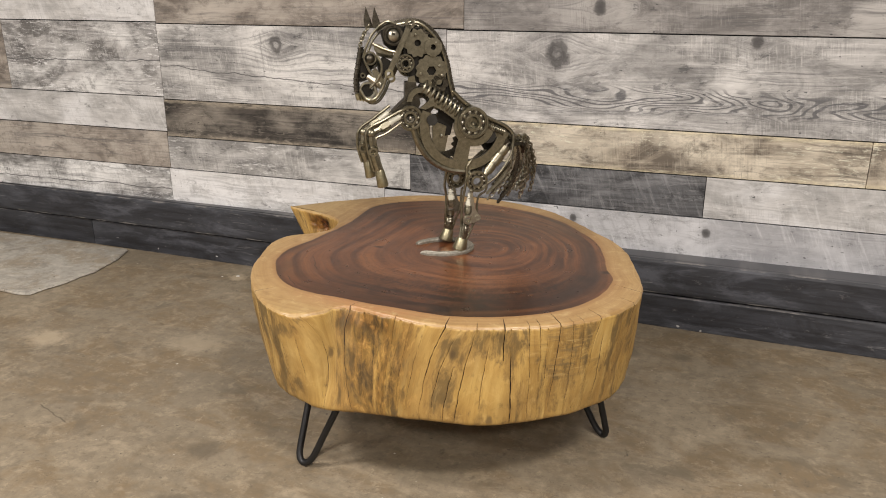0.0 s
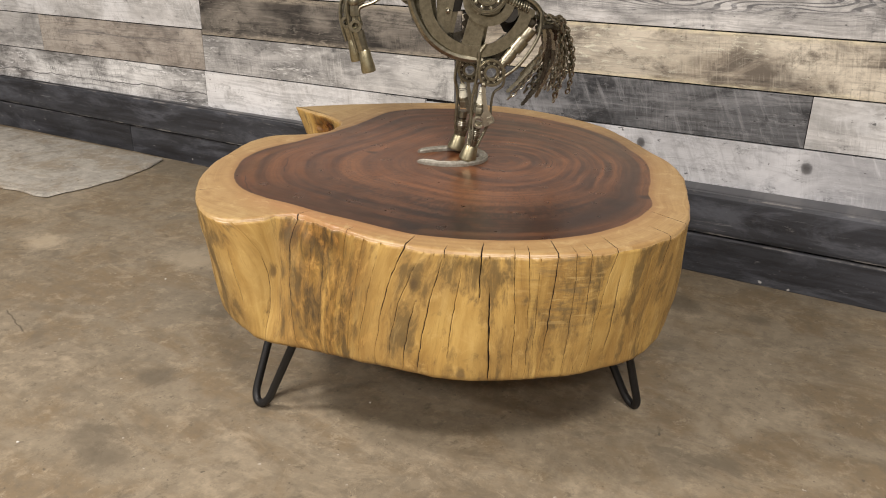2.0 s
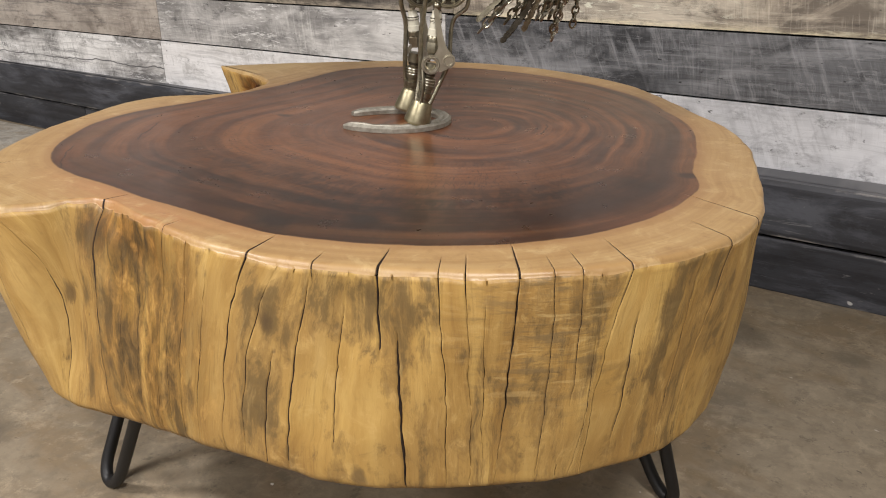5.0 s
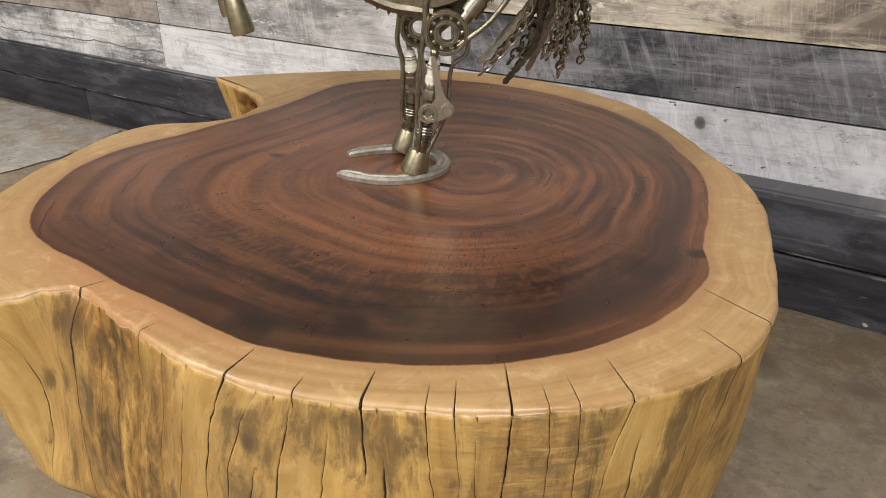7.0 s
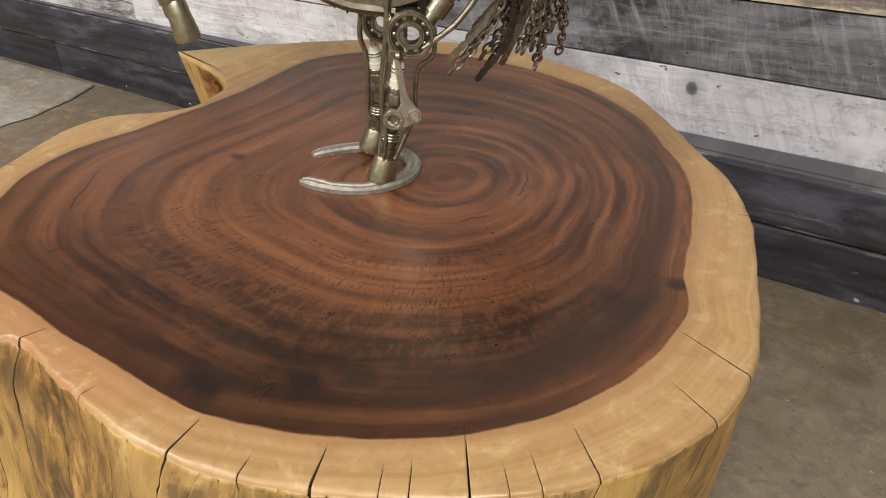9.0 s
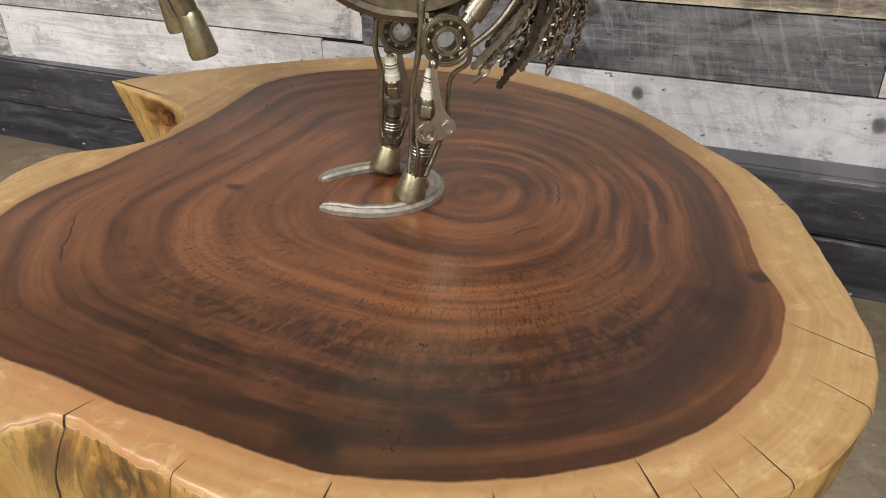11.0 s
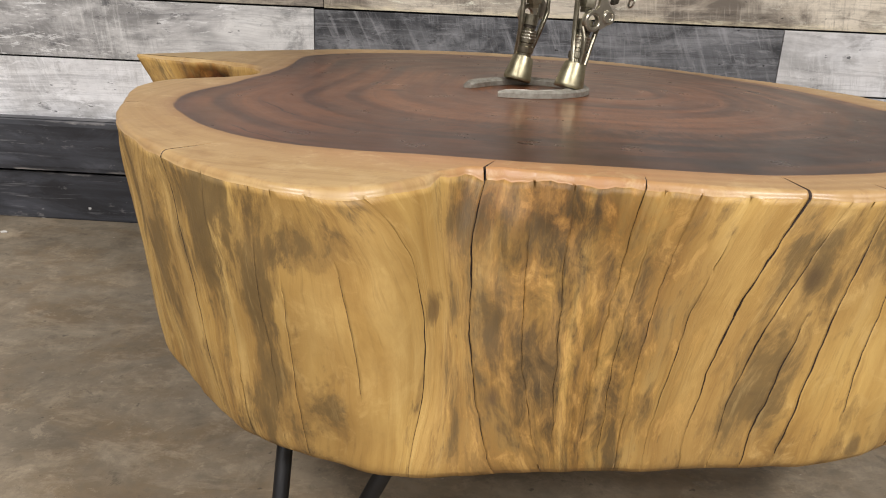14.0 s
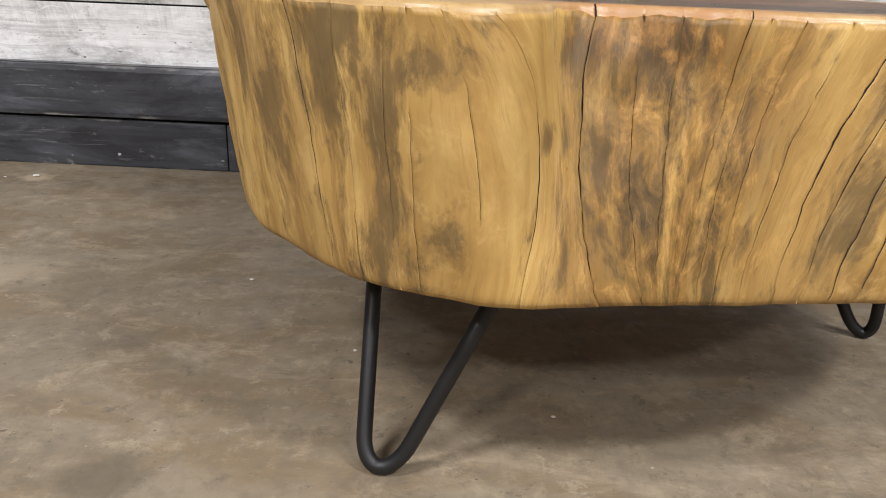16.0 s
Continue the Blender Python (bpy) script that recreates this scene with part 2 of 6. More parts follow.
def dark_board(name):
    n = Nodes(name)
    p0 = n.coords()
    r = n.random()
    q = n.vec("ADD", p0, n.vec("MULTIPLY", n.join(r, r, r), (17.0, 3.0, 29.0)))
    lines = n.noise(n.mapped(q, (1.5, 1, 60.0)), 1.0, 5, 0.6, 0.3)
    cloud = n.noise(n.mapped(q, (2.5, 1, 6.0)), 1.0, 5, 0.6)
    c = n.mix(n.ramp(lines, [(0.32, 0), (0.7, 1)]), (0.018, 0.019, 0.023), (0.044, 0.047, 0.056))
    c = n.mix(n.ramp(cloud, [(0.45, 0), (0.75, 0.7)]), c, (0.068, 0.072, 0.082))
    blue = n.noise(n.mapped(q, (4.0, 1, 13.0), (3, 1, 8)), 1.0, 7, 0.7, 0.6)
    c = n.mix(n.ramp(blue, [(0.50, 0), (0.64, 0.75)]), c, (0.101, 0.107, 0.125))
    c = n.mix(n.ramp(blue, [(0.36, 0.7), (0.46, 0)]), c, (0.012, 0.012, 0.014))
    dust = n.noise(n.mapped(q, (20, 20, 45)), 1.0, 6, 0.75)
    c = n.mix(n.ramp(dust, [(0.62, 0), (0.70, 0.4)]), c, (0.30, 0.29, 0.28))
    scratch = n.noise(n.mapped(q, (7.0, 1, 130.0), (6, 2, 1)), 1.0, 5, 0.7, 0.5)
    c = n.mix(n.math("MULTIPLY", n.ramp(scratch, [(0.60, 0), (0.66, 0.6)]), n.ramp(cloud, [(0.4, 0), (0.6, 1)])), c, (0.20, 0.20, 0.205))
    rim = n.math("ADD", n.math("ABSOLUTE", n.split(p0)[2]), n.math("MULTIPLY", dust, 0.016))
    c = n.mix(n.math("MULTIPLY", n.ramp(n.math("MULTIPLY", rim, 10.0), [(0.575, 0), (0.61, 0.65)]), n.ramp(n.noise(n.mapped(q, (9, 1, 9), (1, 4, 4)), 1.0, 4), [(0.5, 0), (0.58, 1)])), c, (0.36, 0.34, 0.32))
    c = n.mix(n.ramp(n.noise(n.mapped(q, (26, 1, 40), (5, 5, 5)), 1.0, 1, 0.4), [(0.79, 0), (0.81, 0.9)]), c, (0.55, 0.54, 0.52))
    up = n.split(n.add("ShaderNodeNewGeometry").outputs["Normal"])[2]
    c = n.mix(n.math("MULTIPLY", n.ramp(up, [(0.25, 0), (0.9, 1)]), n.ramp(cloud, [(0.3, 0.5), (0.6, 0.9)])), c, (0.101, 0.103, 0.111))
    return n.done(c, n.ramp(cloud, [(0.3, 0.42), (0.7, 0.58)]), n.bump(lines, 0.25, 0.001))


def slab_top():
    """Polished end grain: dark heartwood rings inside a pale sapwood rim. The vector 'grain' holds cos, sin and ring number."""
    n = Nodes("polished_end_grain")
    gx, gy, ring = n.split(n.attribute("grain"))
    p = n.coords()

    def rings(turn, count, detail=3, rough=0.55, distort=0.0, radius=None):
        """Noise drawn out along the growth rings: turn cells a radian, count cells from the pith to the sapwood."""
        r = rr if radius is None else radius
        return n.noise(n.join(n.math("MULTIPLY", gx, turn), n.math("MULTIPLY", gy, turn), n.math("MULTIPLY", r, count)), 1.0, detail, rough, distort)

    wob = n.math("MULTIPLY", n.math("SUBTRACT", n.noise(p, 7.0, 4, 0.6), 0.5), 0.035)
    rr = n.math("ADD", ring, wob)
    wide, bands, thin = rings(0.55, 9.0, 2), rings(0.8, 24.0), rings(1.3, 75.0, 3, 0.6)
    arcs = rings(2.2, 20.0, 5, 0.62, 0.3)
    rays = rings(120.0, 22.0, 3, 0.6, radius=ring)
    pores = n.noise(p, 420.0, 2, 0.5)
    cloud = n.noise(p, 3.3, 4, 0.6, 0.5)
    mott = n.noise(p, 34.0, 6, 0.7, 0.4)
    beat = n.math("SINE", n.math("ADD", n.math("MULTIPLY", rr, 74.0), n.math("MULTIPLY", rings(0.7, 5.0, 2), 9.0)))
    tone = n.math("ADD", n.math("ADD", n.math("MULTIPLY", wide, 0.45), n.math("MULTIPLY", bands, 0.55)), n.math("MULTIPLY", beat, 0.026))
    heart = n.ramp(tone, [(0.38, (0.050, 0.0165, 0.0070)), (0.46, (0.108, 0.0380, 0.0145)), (0.54, (0.168, 0.0610, 0.0225)), (0.62, (0.232, 0.0890, 0.0320))])
    heart = n.mix(n.ramp(arcs, [(0.54, 0), (0.72, 0.45)]), heart, (0.230, 0.0900, 0.0330))
    heart = n.mix(n.ramp(arcs, [(0.28, 0.50), (0.42, 0)]), heart, (0.036, 0.0125, 0.0065))
    heart = n.mix(n.ramp(thin, [(0.36, 0.40), (0.48, 0)]), heart, (0.042, 0.0145, 0.0075))
    heart = n.mix(n.ramp(cloud, [(0.5, 0), (0.75, 0.25)]), heart, (0.050, 0.021, 0.013))
    heart = n.mix(n.ramp(mott, [(0.56, 0), (0.70, 0.35)]), heart, (0.190, 0.0720, 0.0300))
    # the outermost heartwood: a dark blotched belt, then a paler amber one against the sapwood
    edge = n.math("ADD", rr, n.math("MULTIPLY", n.math("SUBTRACT", cloud, 0.5), 0.07))
    front = n.ramp(n.math("SUBTRACT", n.math("MULTIPLY", gx, 0.26), n.math("MULTIPLY", gy, 0.96)), [(0.30, 0.18), (0.85, 1.0)])
    belt = n.math("MULTIPLY", n.ramp(edge, [(0.56, 0), (0.74, 0.92), (0.88, 0.95), (0.96, 0.60)]), front)
    belt = n.math("MULTIPLY", belt, n.ramp(n.math("ADD", n.math("MULTIPLY", arcs, 0.6), n.math("MULTIPLY", mott, 0.4)), [(0.46, 1.0), (0.60, 0.55)]))
    heart = n.mix(belt, heart, n.mix(n.ramp(thin, [(0.42, 0), (0.6, 1)]), (0.0095, 0.0034, 0.0018), (0.028, 0.0095, 0.0038)))
    amber = n.math("MULTIPLY", n.ramp(edge, [(0.88, 0), (0.95, 0.6)]), n.ramp(rings(4.0, 14.0, 4, 0.6), [(0.42, 0.0), (0.60, 1.0)]))
    heart = n.mix(amber, heart, n.mix(n.ramp(bands, [(0.4, 0), (0.6, 1)]), (0.030, 0.0122, 0.0045), (0.072, 0.0320, 0.0105)))
    east = n.math("MULTIPLY", n.ramp(edge, [(0.76, 0), (0.84, 0.8), (0.90, 0.7), (0.95, 0)]), n.ramp(gx, [(0.35, 0), (0.75, 1.0)]))
    heart = n.mix(east, heart, (0.030, 0.0135, 0.0085))
    # short drying checks across the rings, thickest towards the front
    check = n.math("ABSOLUTE", n.math("SUBTRACT", rings(60.0, 24.0, 1, 0.4, radius=ring), 0.5))
    zone = n.math("MULTIPLY", n.ramp(ring, [(0.30, 0), (0.44, 0.75), (0.74, 0.85), (0.84, 0.10)]), n.ramp(n.math("ADD", gy, 1.0), [(0.15, 1.0), (0.80, 0.0)]))
    zone = n.math("MULTIPLY", zone, n.ramp(rings(1.2, 26.0, 2), [(0.40, 0.25), (0.52, 1.0)]))
    heart = n.mix(n.math("MULTIPLY", n.ramp(check, [(0.010, 0.95), (0.036, 0.0)]), zone), heart, (0.017, 0.0075, 0.005))
    patch = n.math("MULTIPLY", n.ramp(rings(38.0, 30.0, 1, 0.4), [(0.51, 0), (0.59, 0.45)]), zone)
    heart = n.mix(patch, heart, (0.160, 0.0620, 0.0230))
    heart = n.mix(n.ramp(pores, [(0.3, 0.4), (0.42, 0)]), heart, (0.03, 0.012, 0.008))
    for kx, ky, kr, amt in ((-0.639, 1.623, 0.012, 0.8), (-0.369, 1.316, 0.027, 1.0), (-0.306, 1.359, 0.026, 1.0), (-0.275, 1.385, 0.022, 0.7), (-0.100, 1.630, 0.014, 0.8), (-0.138, 1.575, 0.030, 0.6)):
        d = n.vec("LENGTH", n.vec("MULTIPLY", n.vec("SUBTRACT", p, (kx, ky, TOP)), (1 / kr, 1.4 / kr, 0)))
        d = n.math("ADD", d, n.math("MULTIPLY", n.math("SUBTRACT", n.noise(p, 55.0, 4), 0.5), 1.4))
        heart = n.mix(n.ramp(n.math("MULTIPLY", d, 0.5), [(0.2, amt), (0.6, 0)]), heart, (0.014, 0.006, 0.004))
    px, py, _ = n.split(n.vec("SUBTRACT", p, (PITH.x, PITH.y, 0)))
    far = n.math("ADD", n.vec("LENGTH", n.join(px, py, 0.0)), n.math("MULTIPLY", n.math("SUBTRACT", n.noise(p, 16.0, 5, 0.65), 0.5), 0.022))
    turn = n.math("MULTIPLY", n.math("ARCTAN2", py, px), 180 / math.pi)
    for radius, middle, spread in SHAKES:
        on = n.math("MULTIPLY", n.ramp(n.math("MULTIPLY", n.math("ABSOLUTE", n.math("SUBTRACT", far, radius)), 400.0), [(0.18, 0.9), (0.5, 0)]), n.ramp(n.math("MULTIPLY", n.math("ABSOLUTE", n.math("SUBTRACT", turn, middle)), 1 / (2 * spread)), [(0.38, 1), (0.5, 0)]))
        heart = n.mix(on, heart, (0.010, 0.005, 0.004))
    # sapwood
    grow = rings(0.9, 34.0, 4, 0.6)
    sap = n.mix(n.ramp(grow, [(0.36, 0), (0.62, 1)]), (0.365, 0.224, 0.088), (0.455, 0.302, 0.130))
    sap = n.mix(n.ramp(thin, [(0.35, 0.22), (0.48, 0)]), sap, (0.33, 0.190, 0.076))
    sap = n.mix(n.ramp(cloud, [(0.45, 0), (0.7, 0.55)]), sap, (0.335, 0.186, 0.070))
    out = n.math("ADD", n.math("SUBTRACT", ring, 1.0), n.math("MULTIPLY", n.math("SUBTRACT", cloud, 0.5), 0.5))
    sap = n.mix(n.ramp(out, [(0.0, 0.40), (0.22, 0.0)]), sap, (0.360, 0.200, 0.084))
    sap = n.mix(n.ramp(out, [(0.25, 0.0), (0.50, 0.5)]), sap, (0.520, 0.372, 0.168))
    near = n.vec("LENGTH", n.vec("MULTIPLY", n.vec("SUBTRACT", p, (-0.50, 1.315, TOP)), (5.0, 11.0, 0)))
    pink = n.math("MULTIPLY", n.ramp(near, [(0.3, 0.70), (1.0, 0)]), n.ramp(arcs, [(0.36, 0.35), (0.6, 1)]))
    sap = n.mix(pink, sap, (0.410, 0.172, 0.072))
    sap = n.mix(n.ramp(rays, [(0.60, 0), (0.70, 0.35)]), sap, (0.36, 0.20, 0.10))
    sap = n.mix(n.ramp(mott, [(0.54, 0), (0.66, 0.55)]), sap, (0.560, 0.405, 0.200))
    sap = n.mix(n.ramp(mott, [(0.34, 0.50), (0.46, 0)]), sap, (0.285, 0.158, 0.058))
    flake = n.noise(n.mapped(p, (1, 1, 1), (5, 2, 0)), 120.0, 4, 0.7)
    sap = n.mix(n.ramp(flake, [(0.60, 0), (0.70, 0.35)]), sap, (0.24, 0.125, 0.05))
    sap = n.mix(n.ramp(n.math("SUBTRACT", ring, 1.0), [(0.0, 0.55), (0.05, 0.0)]), sap, (0.29, 0.150, 0.062))
    line = n.math("ADD", n.math("ADD", ring, n.math("MULTIPLY", wob, 0.35)), n.math("MULTIPLY", n.math("SUBTRACT", n.noise(p, 22.0, 4, 0.6), 0.5), 0.018))
    soft = n.math("ADD", n.math("MULTIPLY", n.math("SUBTRACT", line, 1.0), 170.0), 0.5, clamp=True)
    c = n.mix(soft, heart, sap)
    h = n.math("ADD", n.math("MULTIPLY", thin, 0.4), n.math("MULTIPLY", rays, 0.3))
    rough = n.math("ADD", 0.215, n.math("MULTIPLY", n.noise(p, 26.0, 4, 0.6), 0.17))
    rough = n.math("ADD", rough, n.math("MULTIPLY", soft, 0.10))
    return n.done(c, rough, n.bump(h, 0.05, 0.0006), Specular_IOR_Level=0.58)


def slab_side():
    """Debarked, sanded trunk. 'grain' holds metres round along the leaning fibres, height and how stained the place is; 'place' holds true metres round."""
    n = Nodes("debarked_trunk")
    fib, z, bias = n.split(n.attribute("grain"))
    s = n.split(n.attribute("place"))[0]
    p = n.coords()
    sway = n.math("MULTIPLY", n.math("SUBTRACT", n.noise(p, 11.0, 3), 0.5), 0.012)
    f = n.math("ADD", fib, sway)

    def along(wide, tall, lift, detail=5, rough=0.6, distort=0.0):
        """Noise drawn out along the fibres: cells a metre round and up."""
        return n.noise(n.join(n.math("MULTIPLY", f, wide), n.math("MULTIPLY", z, tall), lift), 1.0, detail, rough, distort)

    streak = along(34.0, 3.6, 0.0, 6, 0.62, 0.3)
    fine = along(400.0, 12.0, 2.0, 4)
    feather = along(150.0, 13.0, 4.0, 6, 0.7)
    stain = along(30.0, 9.0, 7.0, 6, 0.66, 0.5)
    blotch = along(66.0, 20.0, 3.0, 9, 0.70, 0.6)
    mott = along(60.0, 34.0, 9.0, 7, 0.72, 0.6)
    cloud = along(9.0, 5.0, 12.0, 3, 0.5)
    c = n.ramp(streak, [(0.32, (0.276, 0.155, 0.042)), (0.43, (0.417, 0.252, 0.071)), (0.56, (0.530, 0.345, 0.107)), (0.70, (0.649, 0.456, 0.172))])
    c = n.mix(n.ramp(cloud, [(0.42, 0), (0.60, 0.60)]), c, (0.326, 0.192, 0.060))
    c = n.mix(n.ramp(mott, [(0.34, 0.6), (0.46, 0)]), c, (0.581, 0.391, 0.144))
    bright = n.math("MULTIPLY", n.ramp(n.math("MULTIPLY", bias, -1.0), [(0.06, 0.0), (0.28, 0.8)]), n.ramp(blotch, [(0.40, 1.0), (0.62, 0.3)]))
    c = n.mix(bright, c, n.mix(n.ramp(streak, [(0.36, 0), (0.62, 1)]), (0.459, 0.285, 0.084), (0.622, 0.435, 0.164)))
    fuzz = n.math("ADD", n.math("MULTIPLY", n.math("SUBTRACT", feather, 0.5), 0.34), n.math("MULTIPLY", n.math("SUBTRACT", blotch, 0.5), 1.00))
    t = n.math("ADD", n.math("ADD", n.math("MULTIPLY", stain, 1.35), -0.165), n.math("ADD", n.math("MULTIPLY", bias, 0.90), fuzz))
    c = n.mix(n.ramp(t, [(0.510, 0), (0.590, 0.48), (0.76, 0.78)]), c, (0.237, 0.144, 0.048))
    c = n.mix(n.ramp(n.math("ADD", t, n.math("MULTIPLY", n.math("SUBTRACT", mott, 0.5), 0.50)), [(0.64, 0), (0.75, 0.60), (0.92, 0.85)]), c, (0.148, 0.099, 0.039))
    c = n.mix(n.ramp(fine, [(0.32, 0.30), (0.44, 0)]), c, (0.194, 0.107, 0.036))
    c = n.mix(n.ramp(feather, [(0.58, 0), (0.68, 0.28)]), c, (0.602, 0.420, 0.164))
    c = n.mix(n.math("MULTIPLY", n.ramp(mott, [(0.57, 0), (0.65, 0.45)]), n.ramp(t, [(0.42, 0.15), (0.58, 1)])), c, (0.128, 0.082, 0.038))
    specks = along(230.0, 70.0, 6.0, 3, 0.6)
    c = n.mix(n.math("MULTIPLY", n.ramp(specks, [(0.62, 0), (0.72, 0.40)]), n.ramp(t, [(0.40, 0.2), (0.6, 1)])), c, (0.107, 0.067, 0.031))
    # cross ripples left by the draw knife
    ripple = n.noise(n.join(n.math("MULTIPLY", f, 24.0), n.math("MULTIPLY", z, 130.0), 5.0), 1.0, 4, 0.6, 0.4)
    off = n.math("MULTIPLY", n.math("SUBTRACT", s, s_of(307)), 1 / 0.075)
    zone = n.math("MULTIPLY", n.math("POWER", 2.718, n.math("MULTIPLY", n.math("MULTIPLY", off, off), -1.0)), n.ramp(z, [(0.27, 0.1), (0.34, 1)]))
    zone = n.math("MULTIPLY", zone, n.ramp(n.math("ADD", bias, 0.5), [(0.36, 0), (0.46, 1)]))
    c = n.mix(n.math("MULTIPLY", n.ramp(ripple, [(0.50, 0), (0.62, 0.70)]), zone), c, (0.194, 0.133, 0.060))
    c = n.mix(n.math("MULTIPLY", n.ramp(ripple, [(0.34, 0.6), (0.44, 0)]), zone), c, (0.571, 0.406, 0.169))
    spots = along(60.0, 40.0, 1.0, 2, 0.5)
    c = n.mix(n.ramp(spots, [(0.74, 0), (0.78, 0.8)]), c, (0.122, 0.073, 0.035))
    # gnarled brown wood where the rim folds in
    for cs, cz, ws, wz, col, amt in FOLDS:
        d = n.vec("LENGTH", n.join(n.math("MULTIPLY", n.math("SUBTRACT", s, cs), 1 / ws), n.math("MULTIPLY", n.math("SUBTRACT", z, cz), 1 / wz), 0.0))
        d = n.math("ADD", d, n.math("MULTIPLY", n.math("SUBTRACT", mott, 0.5), 1.3))
        c = n.mix(n.ramp(d, [(0.45, amt), (1.0, 0)]), c, n.mix(1.0, c, n.mix(n.ramp(mott, [(0.40, 0), (0.60, 1)]), col, tuple(0.30 * v for v in col)), "MULTIPLY"))
    # small knots: dark ring, pale middle, a dark trail above and below
    for cs, cz, r in KNOTS:
        dx, dz = n.math("MULTIPLY", n.math("SUBTRACT", s, cs), 1 / r), n.math("MULTIPLY", n.math("SUBTRACT", z, cz), 0.55 / r)
        d = n.math("ADD", n.vec("LENGTH", n.join(dx, dz, 0.0)), n.math("MULTIPLY", n.math("SUBTRACT", mott, 0.5), 3.0))
        c = n.mix(n.ramp(n.math("MULTIPLY", d, 0.4), [(0.08, 0.7), (0.24, 0.5), (0.45, 0)]), c, (0.087, 0.055, 0.028))
    h = n.math("ADD", streak, n.math("ADD", n.math("MULTIPLY", fine, 0.25), n.math("ADD", n.math("MULTIPLY", blotch, 0.5), n.math("MULTIPLY", n.math("MULTIPLY", ripple, zone), 0.9))))
    return n.done(c, n.ramp(t, [(0.4, 0.44), (0.7, 0.60)]), n.bump(h, 0.45, 0.003), Specular_IOR_Level=0.4)


def metal(name, base, dark, rough, metallic=1.0, grime=0.6):
    n = Nodes(name)
    p = n.coords()
    a = n.noise(p, 130.0, 6, 0.7)
    b = n.noise(p, 520.0, 3, 0.6)
    c = n.mix(n.ramp(a, [(0.36, grime), (0.68, 0)]), base, dark)
    c = n.mix(n.ramp(b, [(0.55, 0), (0.75, 0.15)]), c, dark)
    return n.done(c, n.math("ADD", rough, n.math("MULTIPLY", a, 0.18)), n.bump(b, 0.06, 0.0004), metallic)


def plain(name, color, rough, vary=0.08, scale=9.0):
    n = Nodes(name)
    p = n.coords()
    a = n.noise(p, scale, 5, 0.6)
    c = n.mix(a, tuple(v * (1 - vary) for v in color), tuple(min(1, v * (1 + vary)) for v in color))
    return n.done(c, rough, n.bump(n.noise(p, scale * 30, 3), 0.08, 0.001))


FLOOR_MAT = concrete("worn_concrete", (0.262, 0.217, 0.153), 0.44,
                     [(-0.112, 2.14, 0.06, 0.35), (0.065, 2.141, 0.035, 0.45), (-0.819, 1.065, 0.05, 0.45), (-0.939, 1.286, 0.045, 0.4), (-0.887, 1.098, 0.05, 0.5),
                      (-1.757, 1.632, 0.07, 1.7), (-1.503, 2.262, 0.04, 1.8), (-1.30, 1.75, 0.09, 1.3)],
                     [(-1.463, 1.321, -1.321, 1.268)])
PATCH_MAT = concrete("pale_concrete", (0.41, 0.385, 0.335), 0.55)
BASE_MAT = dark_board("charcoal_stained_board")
PAINT = plain("matt_grey_paint", (0.16, 0.157, 0.154), 0.7, 0.06, 2.0)
TILE = plain("ceiling_paint", (0.16, 0.16, 0.16), 0.8, 0.05, 3.0)
BLACK = plain("black_powder_coat", (0.006, 0.006, 0.0065), 0.5, 0.2, 60.0)
STEEL = metal("lacquered_scrap_steel", (0.355, 0.328, 0.245), (0.13, 0.115, 0.078), 0.27, 1.0, 0.6)
DULL = metal("oily_dark_steel", (0.125, 0.112, 0.088), (0.024, 0.020, 0.015), 0.36)
# near-black: deep shade between the horse's parts, put into the backing colour
GAP_SHADE = metal("gap_shade_steel", (0.034, 0.030, 0.024), (0.010, 0.009, 0.007), 0.42, 0.6)
BRIGHT = metal("bright_plated_steel", (0.54, 0.515, 0.43), (0.32, 0.295, 0.225), 0.27, 1.0, 0.4)
SHOE = metal("worn_pale_iron", (0.43, 0.41, 0.35), (0.22, 0.20, 0.16), 0.50, 0.7, 0.8)
BRASS = metal("pale_brass", (0.47, 0.43, 0.29), (0.22, 0.19, 0.11), 0.32)
SPLIT = plain("dark_split_wood", (0.032, 0.018, 0.010), 0.8, 0.3, 200.0)
CERAMIC = plain("glazed_ceramic", (0.62, 0.60, 0.49), 0.25, 0.08, 120.0)


# ---- mesh helpers ----
def mesh_of(name, verts, faces, mats, face_mats=None, smooth=False):
    me = bpy.data.meshes.new(name)
    me.from_pydata(verts, [], faces)
    for m in mats if isinstance(mats, (list, tuple)) else [mats]:
        me.materials.append(m)
    if face_mats is not None:
        me.polygons.foreach_set("material_index", face_mats)
    if smooth:
        me.polygons.foreach_set("use_smooth", [True] * len(me.polygons))
    me.update()
    return me


def part(name, bm, material, parent, label=""):
    me = bpy.data.meshes.new(name)
    bm.to_mesh(me)
    bm.free()
    me.materials.append(material)
    ob = new(name, me)
    ob.parent = parent
    return tagged(ob, label)


def box(bm, x0, x1, y0, y1, z0, z1, bevel=0.0):
    made = bmesh.ops.create_cube(bm, size=1.0)["verts"]
    for v in made:
        v.co = Vector((x0 + (v.co.x + 0.5) * (x1 - x0), y0 + (v.co.y + 0.5) * (y1 - y0), z0 + (v.co.z + 0.5) * (z1 - z0)))
    if bevel:
        edges = list({e for v in made for e in v.link_edges})
        bmesh.ops.bevel(bm, geom=edges, offset=bevel, segments=2, profile=0.6, affect="EDGES")
    return bm


def structure(name, bm, material, label, category):
    me = bpy.data.meshes.new(name)
    bm.to_mesh(me)
    bm.free()
    me.materials.append(material)
    return tagged(new(name, me), label, category, kind="structure")


